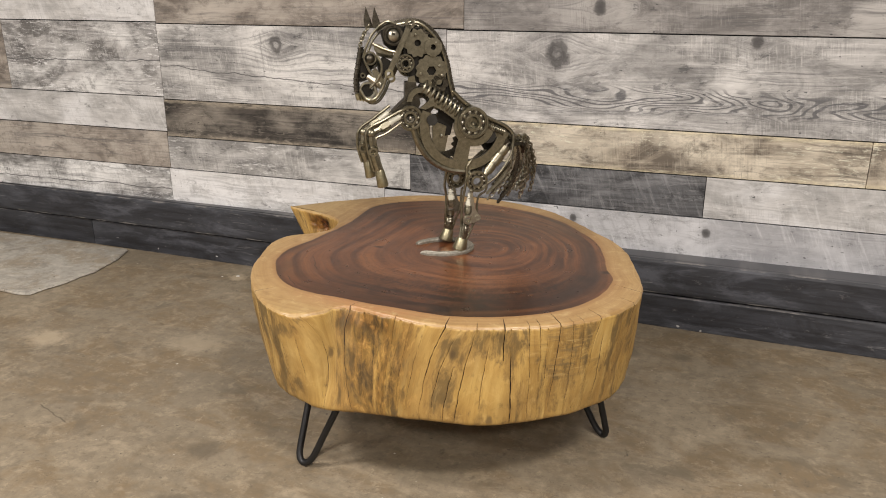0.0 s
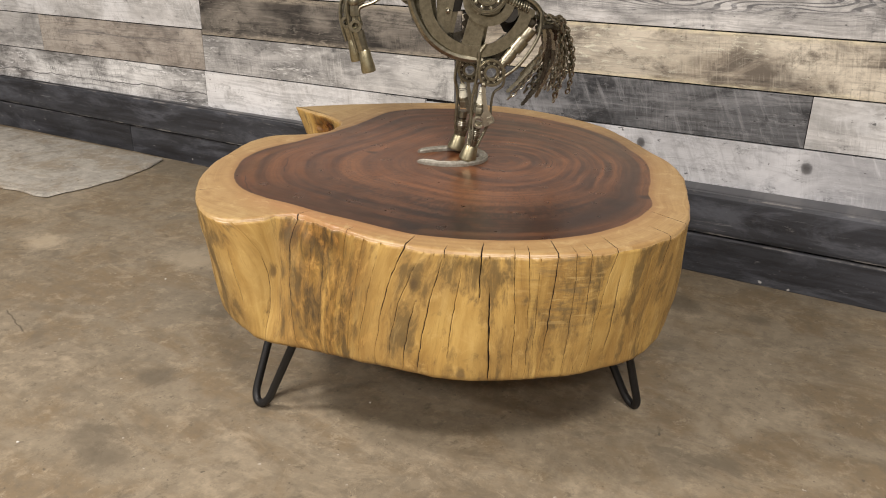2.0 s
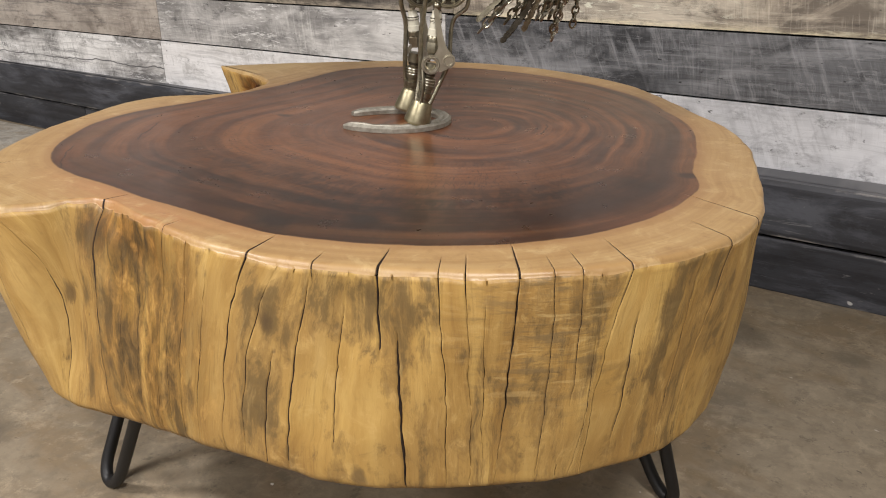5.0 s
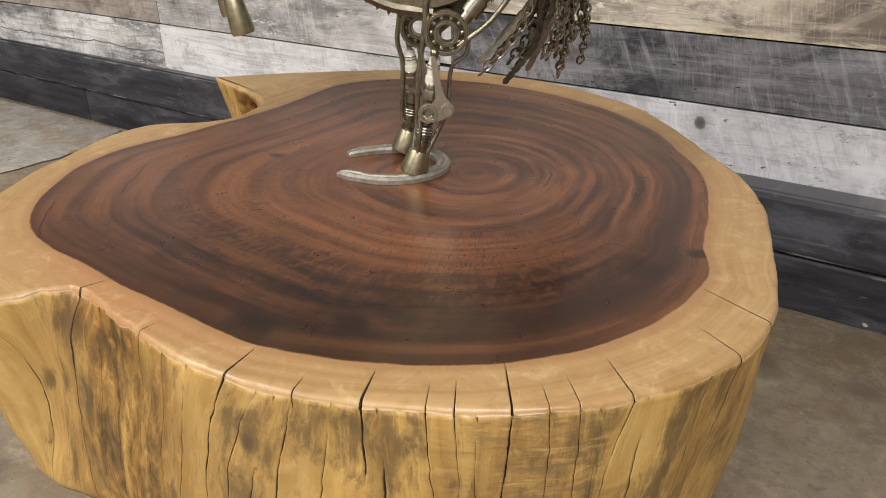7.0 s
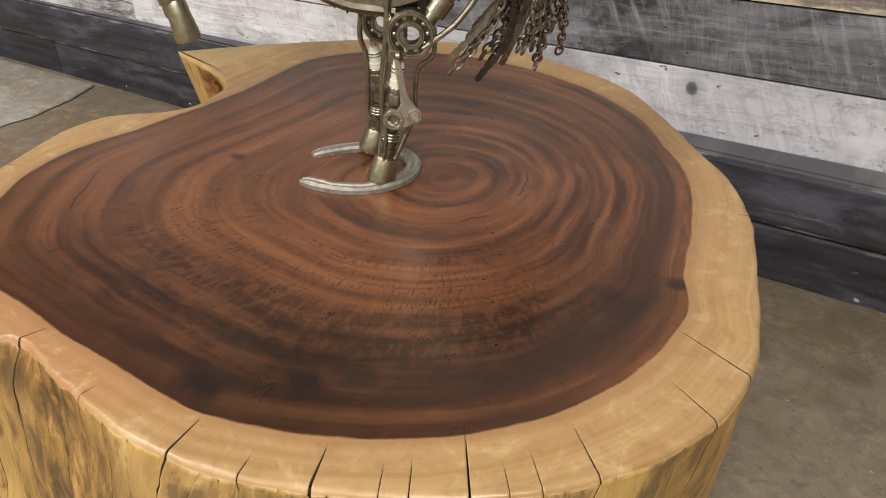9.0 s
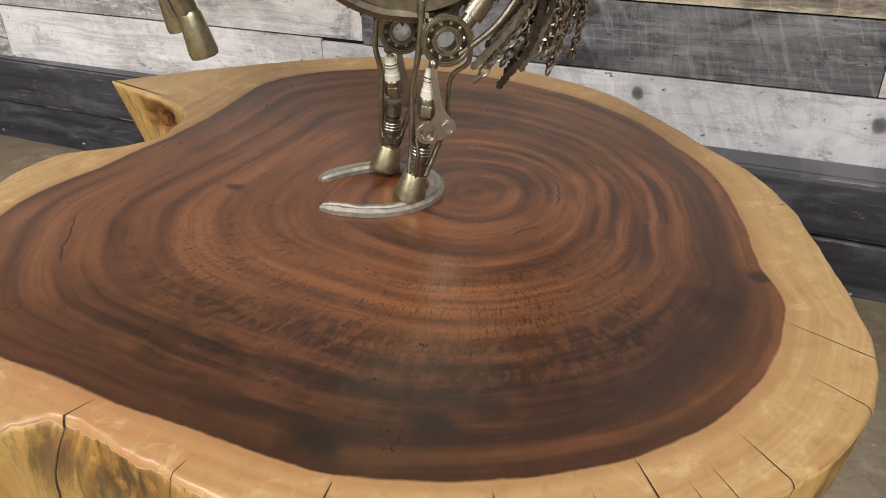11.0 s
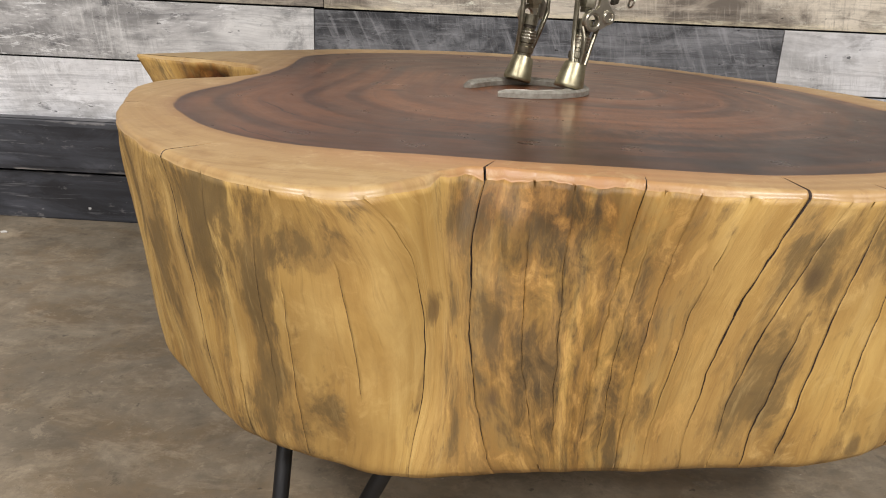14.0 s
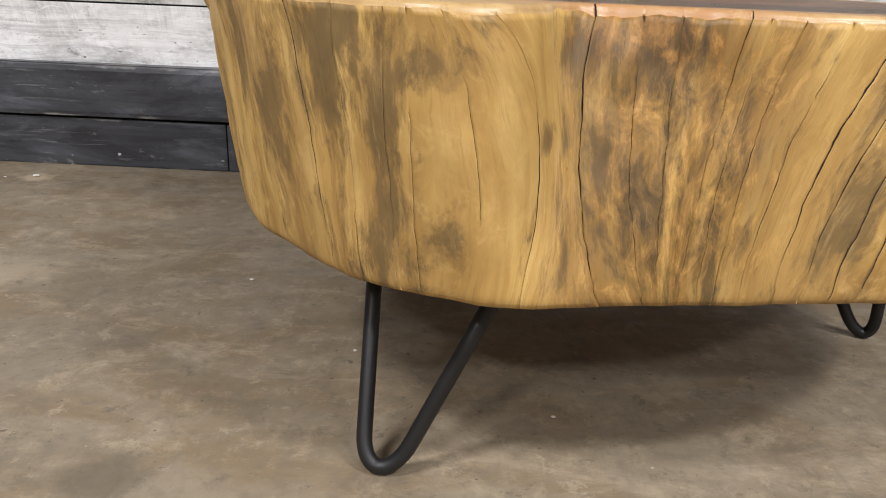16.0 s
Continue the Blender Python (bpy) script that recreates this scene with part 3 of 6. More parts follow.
# ---- room ----
X0, X1, Y0, Y1, H = -4.6, 2.9, -3.4, 2.42, 2.85
floor = structure("floor", box(bmesh.new(), X0 - 0.1, X1 + 0.1, Y0 - 0.1, Y1 + 0.12, -0.12, 0.0), FLOOR_MAT,
                  "worn brown-grey concrete floor with stains and scuffs", "floor")
wall_north = structure("wall_north", box(bmesh.new(), X0, X1, Y1 + 0.012, Y1 + 0.12, 0, H), DULL,
                       "wall clad in weathered mixed grey planks", "wall")
wall_north.data.materials[0] = plain("dark_backing", (0.02, 0.02, 0.02), 0.9)
structure("wall_south", box(bmesh.new(), X0, X1, Y0 - 0.1, Y0, 0, H), PAINT, "plain grey painted wall", "wall")
structure("wall_west", box(bmesh.new(), X0 - 0.1, X0, Y0 - 0.1, Y1 + 0.12, 0, H), PAINT, "plain grey painted wall", "wall")
structure("wall_east", box(bmesh.new(), X1, X1 + 0.1, Y0 - 0.1, Y1 + 0.12, 0, H), PAINT, "plain grey painted wall", "wall")
structure("ceiling", box(bmesh.new(), X0 - 0.1, X1 + 0.1, Y0 - 0.1, Y1 + 0.12, H, H + 0.1), TILE, "plain dim grey ceiling", "ceiling")


def ceiling_light(x, y):
    thing = tagged(new("ceiling_light"), "white rectangular ceiling light fixture", "ceiling light", "ceiling lights")
    thing.location = (x, y, H)
    part("housing", box(bmesh.new(), -0.64, 0.64, -0.29, 0.29, -0.045, 0.0, 0.006), PAINT, thing)
    return thing


for lx, ly in LAMPS:
    ceiling_light(lx, ly)


# ---- pale concrete patch with a broken edge ----
def floor_patch():
    rnd = random.Random(5)
    corner = [(-4.4, 2.37), (-2.08, 2.368), (-2.03, 2.12), (-2.07, 1.87), (-2.30, 1.86), (-2.75, 1.98), (-4.4, 2.0)]
    ring = []
    for (ax, ay), (bx, by) in zip(corner, corner[1:]):
        steps = max(2, int(math.hypot(bx - ax, by - ay) / 0.009))
        for i in range(steps):
            f = i / steps
            k = 0.0 if ay > 2.36 and by > 2.36 else 0.007
            x, y = ax + (bx - ax) * f, ay + (by - ay) * f
            d = Vector((x * 9, y * 9, 0.3))
            ring.append((x + 3 * k * noise.noise(d) + rnd.uniform(-k, k) * 0.15, y + 3 * k * noise.noise(d + Vector((5, 2, 1))) + rnd.uniform(-k, k) * 0.15))
    ring.append(corner[-1])
    bm = bmesh.new()
    cx, cy = sum(p[0] for p in ring) / len(ring), sum(p[1] for p in ring) / len(ring)

    def loop(pull, z, rough):
        out = []
        for x, y in ring:
            d = math.hypot(cx - x, cy - y)
            k = (pull + rough * noise.noise(Vector((x * 60, y * 60, 4.0)))) / d
            out.append(bm.verts.new((x + (cx - x) * k, y + (cy - y) * k, z)))
        return out

    # the lip overhangs a thin open crack
    loops = [loop(0.012, 0.0005, 0.002), loop(0.0, 0.0035, 0.003), loop(0.003, 0.0075, 0.003), loop(0.010, 0.0095, 0.004)]
    for low, top in zip(loops, loops[1:]):
        for i in range(len(ring)):
            j = (i + 1) % len(ring)
            bm.faces.new((low[i], low[j], top[j], top[i]))
    bm.faces.new(loops[-1])
    bmesh.ops.recalc_face_normals(bm, faces=bm.faces)
    return structure("floor_patch", bm, PATCH_MAT, "pale concrete floor patch with a chipped broken edge", "floor")


floor_patch()


# ---- the table ----
PITH = Vector((-0.39, 1.70))
TOP, UNDER = 0.42, 0.208
RIM = [(-0.015, 1.552), (-0.020, 1.590), (-0.041, 1.670), (-0.073, 1.778), (-0.117, 1.858), (-0.178, 1.925), (-0.236, 1.990), (-0.320, 2.068),
       (-0.440, 2.120), (-0.553, 2.140), (-0.660, 2.125), (-0.755, 2.090), (-0.850, 2.025), (-0.940, 1.950), (-1.012, 1.880), (-1.022, 1.868),
       (-0.985, 1.856), (-0.915, 1.833), (-0.850, 1.806), (-0.822, 1.768), (-0.815, 1.715), (-0.840, 1.670), (-0.885, 1.633), (-0.898, 1.571),
       (-0.879, 1.495), (-0.843, 1.395), (-0.795, 1.320), (-0.742, 1.260), (-0.690, 1.219), (-0.650, 1.202), (-0.615, 1.207), (-0.588, 1.228),
       (-0.565, 1.262), (-0.536, 1.276), (-0.495, 1.265), (-0.440, 1.257), (-0.375, 1.250), (-0.300, 1.258), (-0.232, 1.281), (-0.150, 1.322),
       (-0.090, 1.370), (-0.046, 1.428), (-0.020, 1.490)]
HEART = [(12, 0.267), (49, 0.272), (75, 0.315), (94, 0.354), (108, 0.394), (125, 0.445), (140, 0.476), (149, 0.478), (158, 0.438), (168, 0.411), (178, 0.408),
         (191, 0.430), (200, 0.471), (207, 0.492), (222, 0.496), (230, 0.489), (238, 0.461), (244, 0.436), (259, 0.409), (268, 0.406), (276, 0.409), (291, 0.401),
         (303, 0.394), (312, 0.385), (328, 0.357), (338, 0.333), (343, 0.325), (347, 0.298), (356, 0.281)]
FOOT_RIM = [(0, 0.335), (30, 0.335), (60, 0.36), (90, 0.40), (120, 0.44), (150, 0.50), (163, 0.53), (172, 0.47), (184, 0.435), (195, 0.475), (208, 0.515),
            (222, 0.527), (228, 0.531), (235, 0.534), (241, 0.529), (247, 0.516), (254, 0.483), (261, 0.459), (272, 0.444), (282, 0.441), (292, 0.437),
            (302, 0.428), (310, 0.420), (323, 0.411), (333, 0.396), (344, 0.366)]


def round_loop(points, per=24):
    """A closed smooth curve through the points."""
    out, n = [], len(points)
    for i in range(n):
        a, b, c, d = (np.array(points[(i + k) % n]) for k in (-1, 0, 1, 2))
        for j in range(per):
            t = j / per
            out.append(0.5 * (2 * b + (c - a) * t + (2 * a - 5 * b + 4 * c - d) * t * t + (3 * b - a - 3 * c + d) * t ** 3))
    return np.array(out)


def polar(table, deg):
    a, r = np.array([p[0] for p in table], float), np.array([p[1] for p in table])
    a, r = np.concatenate((a - 360, a, a + 360)), np.concatenate((r, r, r))
    wide = [np.interp((deg + o) % 360, a, r) for o in (-3, -1.5, 0, 1.5, 3)]
    return sum(wide) / 5


rim = round_loop(RIM)
# start the loop at the back, away from the open side
start = int(np.argmax(rim[:, 1]))
rim = np.roll(rim, -start, axis=0)
step = np.linalg.norm(np.roll(rim, -1, axis=0) - rim, axis=1)
run = np.concatenate(([0.0], np.cumsum(step)))
LENGTH = run[-1]
closed = np.vstack((rim, rim[:1]))


def rim_at(s):
    s = np.mod(s, LENGTH)
    return np.stack((np.interp(s, run, closed[:, 0]), np.interp(s, run, closed[:, 1])), -1)


def s_of(deg):
    a = np.degrees(np.arctan2(rim[:, 1] - PITH.y, rim[:, 0] - PITH.x)) % 360
    return float(run[int(np.argmin(np.abs((a - deg + 180) % 360 - 180)))])


def s_near(x, y):
    return float(run[int(np.argmin(np.hypot(rim[:, 0] - x, rim[:, 1] - y)))])


# cracks: angle at the top, angle at the foot, width in mm, first and last height as a share of the side (0 top), reach into the top
CRACKS_WEST = [(228.5, 230.3, 231.0, 2.0, 0.0, 1.0, 0.03), (234.1, 234.3, 234.3, 0.8, 0.2, 0.7, 0), (238.6, 237.9, 237.8, 0.8, 0.2, 0.7, 0),
               (240.3, 240.0, 239.8, 0.45, 0.3, 1.0, 0), (242.6, 244.7, 244.3, 0.35, 0.22, 0.68, 0),
               (245.6, 248.0, 247.6, 1.9, 0.24, 1.0, 0), (140, 140, 140, 1.5, 0.0, 0.9, 0.02), (206, 207, 207.5, 1.4, 0.1, 0.9, 0.012)]
CRACKS_FOLD = [(250.2, 250.7, 253.8, 2.8, 0.0, 1.0, 0.022), (254.4, 254.9, 257.5, 0.9, 0.18, 0.68, 0), (257.8, 257.9, 258.5, 0.8, 0.18, 1.0, 0),
               (263.5, 261.2, 260.4, 1.2, 0.0, 0.34, 0.012), (265.2, 263.0, 262.3, 1.0, 0.4, 1.0, 0),
               (268.0, 264.9, 264.0, 1.1, 0.15, 0.75, 0), (272.0, 267.8, 266.2, 1.5, 0.25, 1.0, 0),
               (276.8, 271.6, 269.6, 3.2, 0.0, 0.9, 0.034)]
CRACKS_FRONT = [(280.4, 274.6, 272.6, 1.3, 0.1, 0.9, 0), (282.2, 277.7, 275.4, 1.3, 0.4, 1.0, 0), (284.2, 280.8, 278.6, 1.6, 0.06, 0.97, 0.015),
                (288.0, 285.7, 284.5, 1.0, 0.15, 0.8, 0), (290.5, 290.4, 290.0, 3.4, 0.0, 0.34, 0.032),
                (292.1, 292.6, 292.6, 3.4, 0.24, 1.0, 0), (296.6, 297.1, 297.2, 1.2, 0.0, 1.0, 0.02),
                (299.1, 299.4, 299.5, 1.5, 0.0, 0.34, 0.026), (300.9, 300.9, 301.2, 1.3, 0.2, 1.0, 0),
                (304.3, 303.2, 302.4, 2.6, 0.0, 0.78, 0.06)]
CRACKS_EAST = [(307.6, 307.6, 307.0, 0.9, 0.0, 0.95, 0.022), (310.1, 310.2, 309.5, 1.1, 0.0, 0.55, 0.026), (312.3, 312.2, 311.0, 1.5, 0.28, 1.0, 0),
               (315.6, 313.2, 312.6, 1.7, 0.0, 0.28, 0.04), (317.2, 316.8, 316.0, 1.1, 0.2, 0.8, 0),
               (324.4, 323.4, 323.0, 1.0, 0.2, 0.95, 0), (328.9, 327.0, 326.0, 1.5, 0.0, 0.4, 0.035),
               (337, 335.8, 335, 2.2, 0.0, 0.45, 0.07), (345, 345, 345, 1.2, 0.1, 0.9, 0), (15, 15, 15, 1.5, 0.0, 0.9, 0.01)]
CRACKS = CRACKS_WEST + CRACKS_FOLD + CRACKS_FRONT + CRACKS_EAST

# stained and clean places on the side: angle, share of the height, metres wide and high, how stained (clean: minus)
STAINS_WEST = [(222.8, 0.22, 0.035, 0.045, 0.22), (225.5, 0.45, 0.02, 0.035, 0.19), (231.5, 0.2, 0.02, 0.035, 0.28), (237.3, 0.38, 0.017, 0.026, 0.34),
               (233.5, 0.1, 0.027, 0.026, 0.21), (238.2, 0.58, 0.016, 0.048, 0.36), (235.4, 0.86, 0.020, 0.026, 0.18),
               (241.0, 0.17, 0.018, 0.016, 0.26), (238.8, 0.82, 0.009, 0.030, 0.16), (242.7, 0.7, 0.005, 0.026, 0.25),
               (249.2, 0.12, 0.012, 0.014, 0.35), (249.4, 0.42, 0.01, 0.01, 0.33), (251.5, 0.1, 0.023, 0.016, 0.20),
               (251.5, 0.35, 0.008, 0.024, 0.18), (250.5, 0.85, 0.004, 0.016, 0.33), (252.4, 0.5, 0.015, 0.034, 0.18)]
STAINS_FRONT = [(256.7, 0.58, 0.017, 0.024, 0.22), (257.2, 0.66, 0.012, 0.034, 0.18), (259.5, 0.43, 0.009, 0.024, 0.14), (263.2, 0.78, 0.015, 0.032, 0.16),
                (265.9, 0.73, 0.005, 0.019, 0.18), (274.6, 0.68, 0.014, 0.037, 0.18), (275.4, 0.3, 0.006, 0.013, 0.2),
                (277.1, 0.15, 0.016, 0.012, 0.2), (279.5, 0.12, 0.01, 0.024, 0.2), (278.7, 0.25, 0.004, 0.012, 0.3),
                (284.1, 0.18, 0.017, 0.027, 0.12), (288.6, 0.18, 0.012, 0.027, 0.15), (294.0, 0.12, 0.016, 0.024, 0.12)]
STAINS_EAST = [(307.1, 0.22, 0.016, 0.026, 0.2), (311.9, 0.43, 0.006, 0.019, 0.38), (312.7, 0.12, 0.009, 0.021, 0.16), (322.8, 0.12, 0.012, 0.029, 0.28),
               (320.5, 0.45, 0.015, 0.04, 0.22), (327.2, 0.08, 0.008, 0.019, 0.2), (316.6, 0.5, 0.012, 0.029, 0.16),
               (305, 0.58, 0.03, 0.045, 0.08), (326, 0.7, 0.02, 0.06, 0.12)]
CLEAN = [(229.1, 0.6, 0.02, 0.03, -0.25), (235.2, 0.65, 0.008, 0.024, -0.24), (238.7, 0.8, 0.007, 0.013, -0.32), (245.2, 0.48, 0.034, 0.056, -0.34),
         (247.5, 0.3, 0.017, 0.037, -0.24), (250.2, 0.55, 0.011, 0.026, -0.2), (255.7, 0.43, 0.006, 0.012, -0.26),
         (269.4, 0.62, 0.011, 0.037, -0.26), (261.3, 0.3, 0.014, 0.025, -0.12), (272.3, 0.18, 0.015, 0.024, -0.2),
         (270.8, 0.42, 0.01, 0.036, -0.2), (316.6, 0.25, 0.012, 0.029, -0.38), (314.3, 0.68, 0.015, 0.019, -0.32),
         (279.5, 0.02, 0.006, 0.012, -0.22), (302.0, 0.28, 0.011, 0.029, -0.12), (287.1, 0.52, 0.024, 0.026, -0.14),
         (297.0, 0.5, 0.024, 0.034, -0.12), (248.5, 0.85, 0.018, 0.04, -0.16)]
STAINS = STAINS_WEST + STAINS_FRONT + STAINS_EAST + CLEAN

FOLDS = [(s_of(249.5), 0.398, 0.022, 0.030, (0.70, 0.54, 0.36), 0.5), (s_of(257), 0.40, 0.075, 0.030, (0.78, 0.62, 0.46), 0.5), (s_of(259), 0.31, 0.10, 0.20, (0.80, 0.70, 0.56), 0.75),
         (s_near(-0.915, 1.833), 0.390, 0.062, 0.036, (0.62, 0.42, 0.26), 1.0), (s_near(-0.895, 1.826), 0.392, 0.026, 0.020, (0.40, 0.28, 0.19), 1.0), (s_near(-0.835, 1.79), 0.37, 0.03, 0.05, (0.50, 0.34, 0.22), 0.9)]
# ring shakes: metres from the pith, middle angle, degrees to either side
SHAKES = ((0.409, -146, 7), (0.476, -132, 7), (0.095, -40, 10), (0.090, 20, 20))
KNOTS = [(s_of(312.2), TOP - 0.42 * (TOP - UNDER), 0.007), (s_of(253.0), TOP - 0.73 * (TOP - UNDER), 0.005), (s_of(287.5), TOP - 0.93 * (TOP - UNDER), 0.006), (s_of(278.3), TOP - 0.27 * (TOP - UNDER), 0.007), (s_of(248.2), TOP - 0.42 * (TOP - UNDER), 0.008)]


def build_slab(table):
    order = sorted(CRACKS, key=lambda c: s_of(c[0]))
    cs = np.array([s_of(c[0]) for c in order])
    lean = np.array([s_of(c[2]) - s_of(c[0]) for c in order])
    half = np.array([s_of(c[1]) - s_of(c[0]) for c in order])
    half, lean = (np.where(np.abs(d) > 0.2, 0.0, d) for d in (half, lean))
    base = np.arange(0.0, LENGTH, 0.0052)
    base = base[np.min(np.abs(base[:, None] - cs[None, :]), axis=1) > 0.0042]
    cols, kind = list(base), [-1] * len(base)
    for i, c in enumerate(order):
        w = c[3] / 3100.0
        for k, o in ((-2, -w - 0.0012), (i * 2, -w), (i * 2 + 1, 0.0), (i * 2, w), (-2, w + 0.0012)):
            cols.append(cs[i] + o)
            kind.append(k)
    cols, kind = np.array(cols), np.array(kind)
    sort = np.argsort(cols)
    cols, kind = cols[sort], kind[sort]
    n = len(cols)
    depth_col = np.array([1.0 if k >= 0 and k % 2 == 1 else 0.0 for k in kind])
    which = np.array([k // 2 if k >= 0 else 0 for k in kind])

    def sway(v):
        """How far each crack has wandered at the share v of the side, in metres round."""
        w = np.array([0.0016 * noise.noise(Vector((v * 7, k * 3.7, 0.4))) + 0.0009 * noise.noise(Vector((v * 22, k * 5.1, 2.4))) + 0.0005 * noise.noise(Vector((v * 60, k * 2.3, 7.7))) for k in range(len(order))])
        d = half * (4 * v - 4 * v * v) + lean * (2 * v * v - v) + w * min(1.0, v * 6)
        return np.interp(cols, np.concatenate((cs - LENGTH, cs, cs + LENGTH)), np.tile(d, 3))

    middle = np.where(np.array(kind) >= 0, cs[which], cols)
    lip = np.array([k >= 0 and k % 2 == 0 for k in kind])

    def narrowed(v):
        """Columns drawn together where a crack thins out."""
        a, b = np.array([c[4] for c in order]), np.array([c[5] for c in order])
        thin = np.clip((b - v) / 0.30, 0.0, 1) ** 0.7 * np.where(a == 0, 1.0, np.clip((v - a) / 0.2, 0.0, 1) ** 0.7)
        rag = np.array([0.72 + 0.75 * noise.noise(Vector((v * 17, k * 4.3, 3.3))) for k in range(len(order))])
        k = np.clip(thin * rag, 0.10, 1.1)[which]
        return np.where(lip, middle + (cols - middle) * k, cols)

    def open_at(v):
        a, b = np.array([c[4] for c in order]), np.array([c[5] for c in order])
        o = np.clip((v - a) / 0.06 + (1.0 if v == 0 else 0), 0, 1) * np.clip((b - v) / 0.08, 0, 1)
        o = np.where(a == 0, np.clip((b - v) / 0.08, 0, 1), o)
        return o[which] * depth_col

    verts, grain, place, rows, gaping = [], [], [], [], []
    patch = np.array(STAINS)
    # where the fibres that cross each patch start at the rim
    drift = [half * (4 * v - 4 * v * v) + lean * (2 * v * v - v) for v in patch[:, 1]]
    patch_s = np.array([s_of(p[0]) - np.interp(s_of(p[0]), cs + d, d) for p, d in zip(STAINS, drift)])

    def stained(s, v):
        """How stained each place along the row is."""
        d = ((s[:, None] - patch_s[None, :]) / patch[None, :, 2]) ** 2 + (((v - patch[:, 1]) * (TOP - UNDER) / patch[:, 3]) ** 2)[None, :]
        return np.sum(patch[None, :, 4] * np.exp(-0.5 * d), axis=1)

    def row(xy, z, g, gape=None, around=None):
        rows.append(len(verts))
        place.extend((float(a), 0.0, 0.0) for a in (cols if around is None else around))
        gaping.append(np.zeros(n) if gape is None else gape)
        verts.extend((float(p[0]), float(p[1]), float(q)) for p, q in zip(xy, z))
        grain.extend(g)

    pith = np.array((PITH.x, PITH.y))
    edge = rim_at(cols)
    rel = edge - pith
    r_out = np.linalg.norm(rel, axis=1)
    unit = rel / r_out[:, None]
    # outward direction of the rim itself
    t = rim_at(cols + 0.004) - rim_at(cols - 0.004)
    out = np.stack((t[:, 1], -t[:, 0]), -1) / np.linalg.norm(t, axis=1)[:, None]
    out *= np.sign(np.sum(out * unit, axis=1))[:, None]
    reach = np.array([c[6] for c in order])[which]
    gap = np.array([c[3] for c in order])[which]
    SOFT = 0.0068
    def round_noise(c, scale, lift):
        a, r = 2 * math.pi * c / LENGTH, LENGTH * scale / (2 * math.pi)
        return noise.noise(Vector((r * math.cos(a), r * math.sin(a), lift)))

    jag = np.array([round_noise(c, 60, 0.7) + 0.6 * round_noise(c, 190, 2.2) for c in cols])
    near_fold = np.exp(-((cols - s_of(255)) / 0.075) ** 2)
    edge = edge + out * (jag * (0.0008 + 0.0035 * near_fold))[:, None]
    SOFT = SOFT * (0.75 + 0.5 * np.array([round_noise(c, 25, 9.0) for c in cols])) * (1 - 0.5 * near_fold)
    sag = near_fold * (0.004 + 0.004 * jag)
    inner = edge - out * SOFT[:, None]
    # angles of the columns, kept in step round the heart even where the rim doubles back
    ang = np.unwrap(np.arctan2(inner[:, 1] - pith[1], inner[:, 0] - pith[0]))
    way = 1.0 if ang[-1] > ang[0] else -1.0
    ang = way * np.maximum.accumulate(way * ang + 1e-8 * np.arange(n))
    wide = np.concatenate((ang - way * 2 * math.pi, ang, ang + way * 2 * math.pi))
    flat = np.convolve(wide, np.ones(21) / 21, "same")[n:2 * n]
    near = np.exp(-((np.degrees(ang) % 360 - 168) / 9.0) ** 2)
    ang = ang * (1 - near) + flat * near
    uin = np.stack((np.cos(ang), np.sin(ang)), -1)
    r_rim = np.linalg.norm(inner - pith, axis=1)
    r_heart = np.minimum(np.array([polar(HEART, a) for a in np.degrees(ang) % 360]), r_rim - 0.010)
    # top: heart rings, then sapwood out to the rounded edge
    for k in range(1, 31):
        f = k / 30
        blend = f ** 0.8
        rad = f * ((1 - blend) * np.mean(r_heart) * 0.85 + blend * r_heart)
        xy = pith + uin * rad[:, None]
        fade = min(1.0, f * 3)
        row(xy, np.full(n, TOP), [(u[0] * fade, u[1] * fade, f) for u in uin])
    bound = pith + uin * r_heart[:, None]
    span = np.linalg.norm(inner - bound, axis=1)
    for k in range(1, 13):
        f = k / 12
        xy = bound + (inner - bound) * f
        dist = span * (1 - f)
        centre = np.array([i + int(np.argmax(depth_col[max(i - 1, 0):i + 2])) - min(i, 1) if lip[i] else i for i in range(n)])
        close = np.clip(1 - dist / np.maximum(reach, 1e-4), 0.12, 1) ** 0.6
        xy = np.where((lip & (reach > 0))[:, None], xy[centre] + (xy - xy[centre]) * close[:, None], xy)
        z = TOP - depth_col * (dist < reach) * 0.012 * np.clip((reach - dist) / 0.01, 0, 1)
        row(xy, z, [(u[0], u[1], 1.0 + d * f / 0.25) for u, d in zip(uin, span)], depth_col * (dist < reach))
    split_row = len(rows)
    # rounded edge
    for k in range(1, 5):
        a = k / 4 * math.pi / 2
        o = open_at(0.0)
        xy = inner + out * (SOFT * math.sin(a) - 0.008 * o)[:, None]
        z = TOP - sag * math.sin(a) - SOFT * (1 - math.cos(a)) - 0.010 * depth_col * (reach > 0)
        row(xy, z, [(u[0], u[1], 1.0 + d / 0.25) for u, d in zip(uin, span)], depth_col * (reach > 0))
    edge_row = len(rows)
    # side
    levels = 44
    for k in range(0, levels + 1):
        v = k / levels
        s = narrowed(v) + sway(v)
        e = rim_at(s)
        re = e - pith
        ue = re / np.linalg.norm(re, axis=1)[:, None]
        d = np.degrees(np.arctan2(re[:, 1], re[:, 0])) % 360
        low = pith + ue * np.array([polar(FOOT_RIM, a) for a in d])[:, None]
        belly = 0.003 * math.sin(v * math.pi)
        mixv = v
        xy = e * (1 - mixv) + low * mixv + ue * belly
        lump = np.array([noise.noise(Vector((x * 14, y * 14, v * 1.8))) * 0.006 + noise.noise(Vector((x * 45, y * 45, v * 5))) * 0.0018 for x, y in xy])
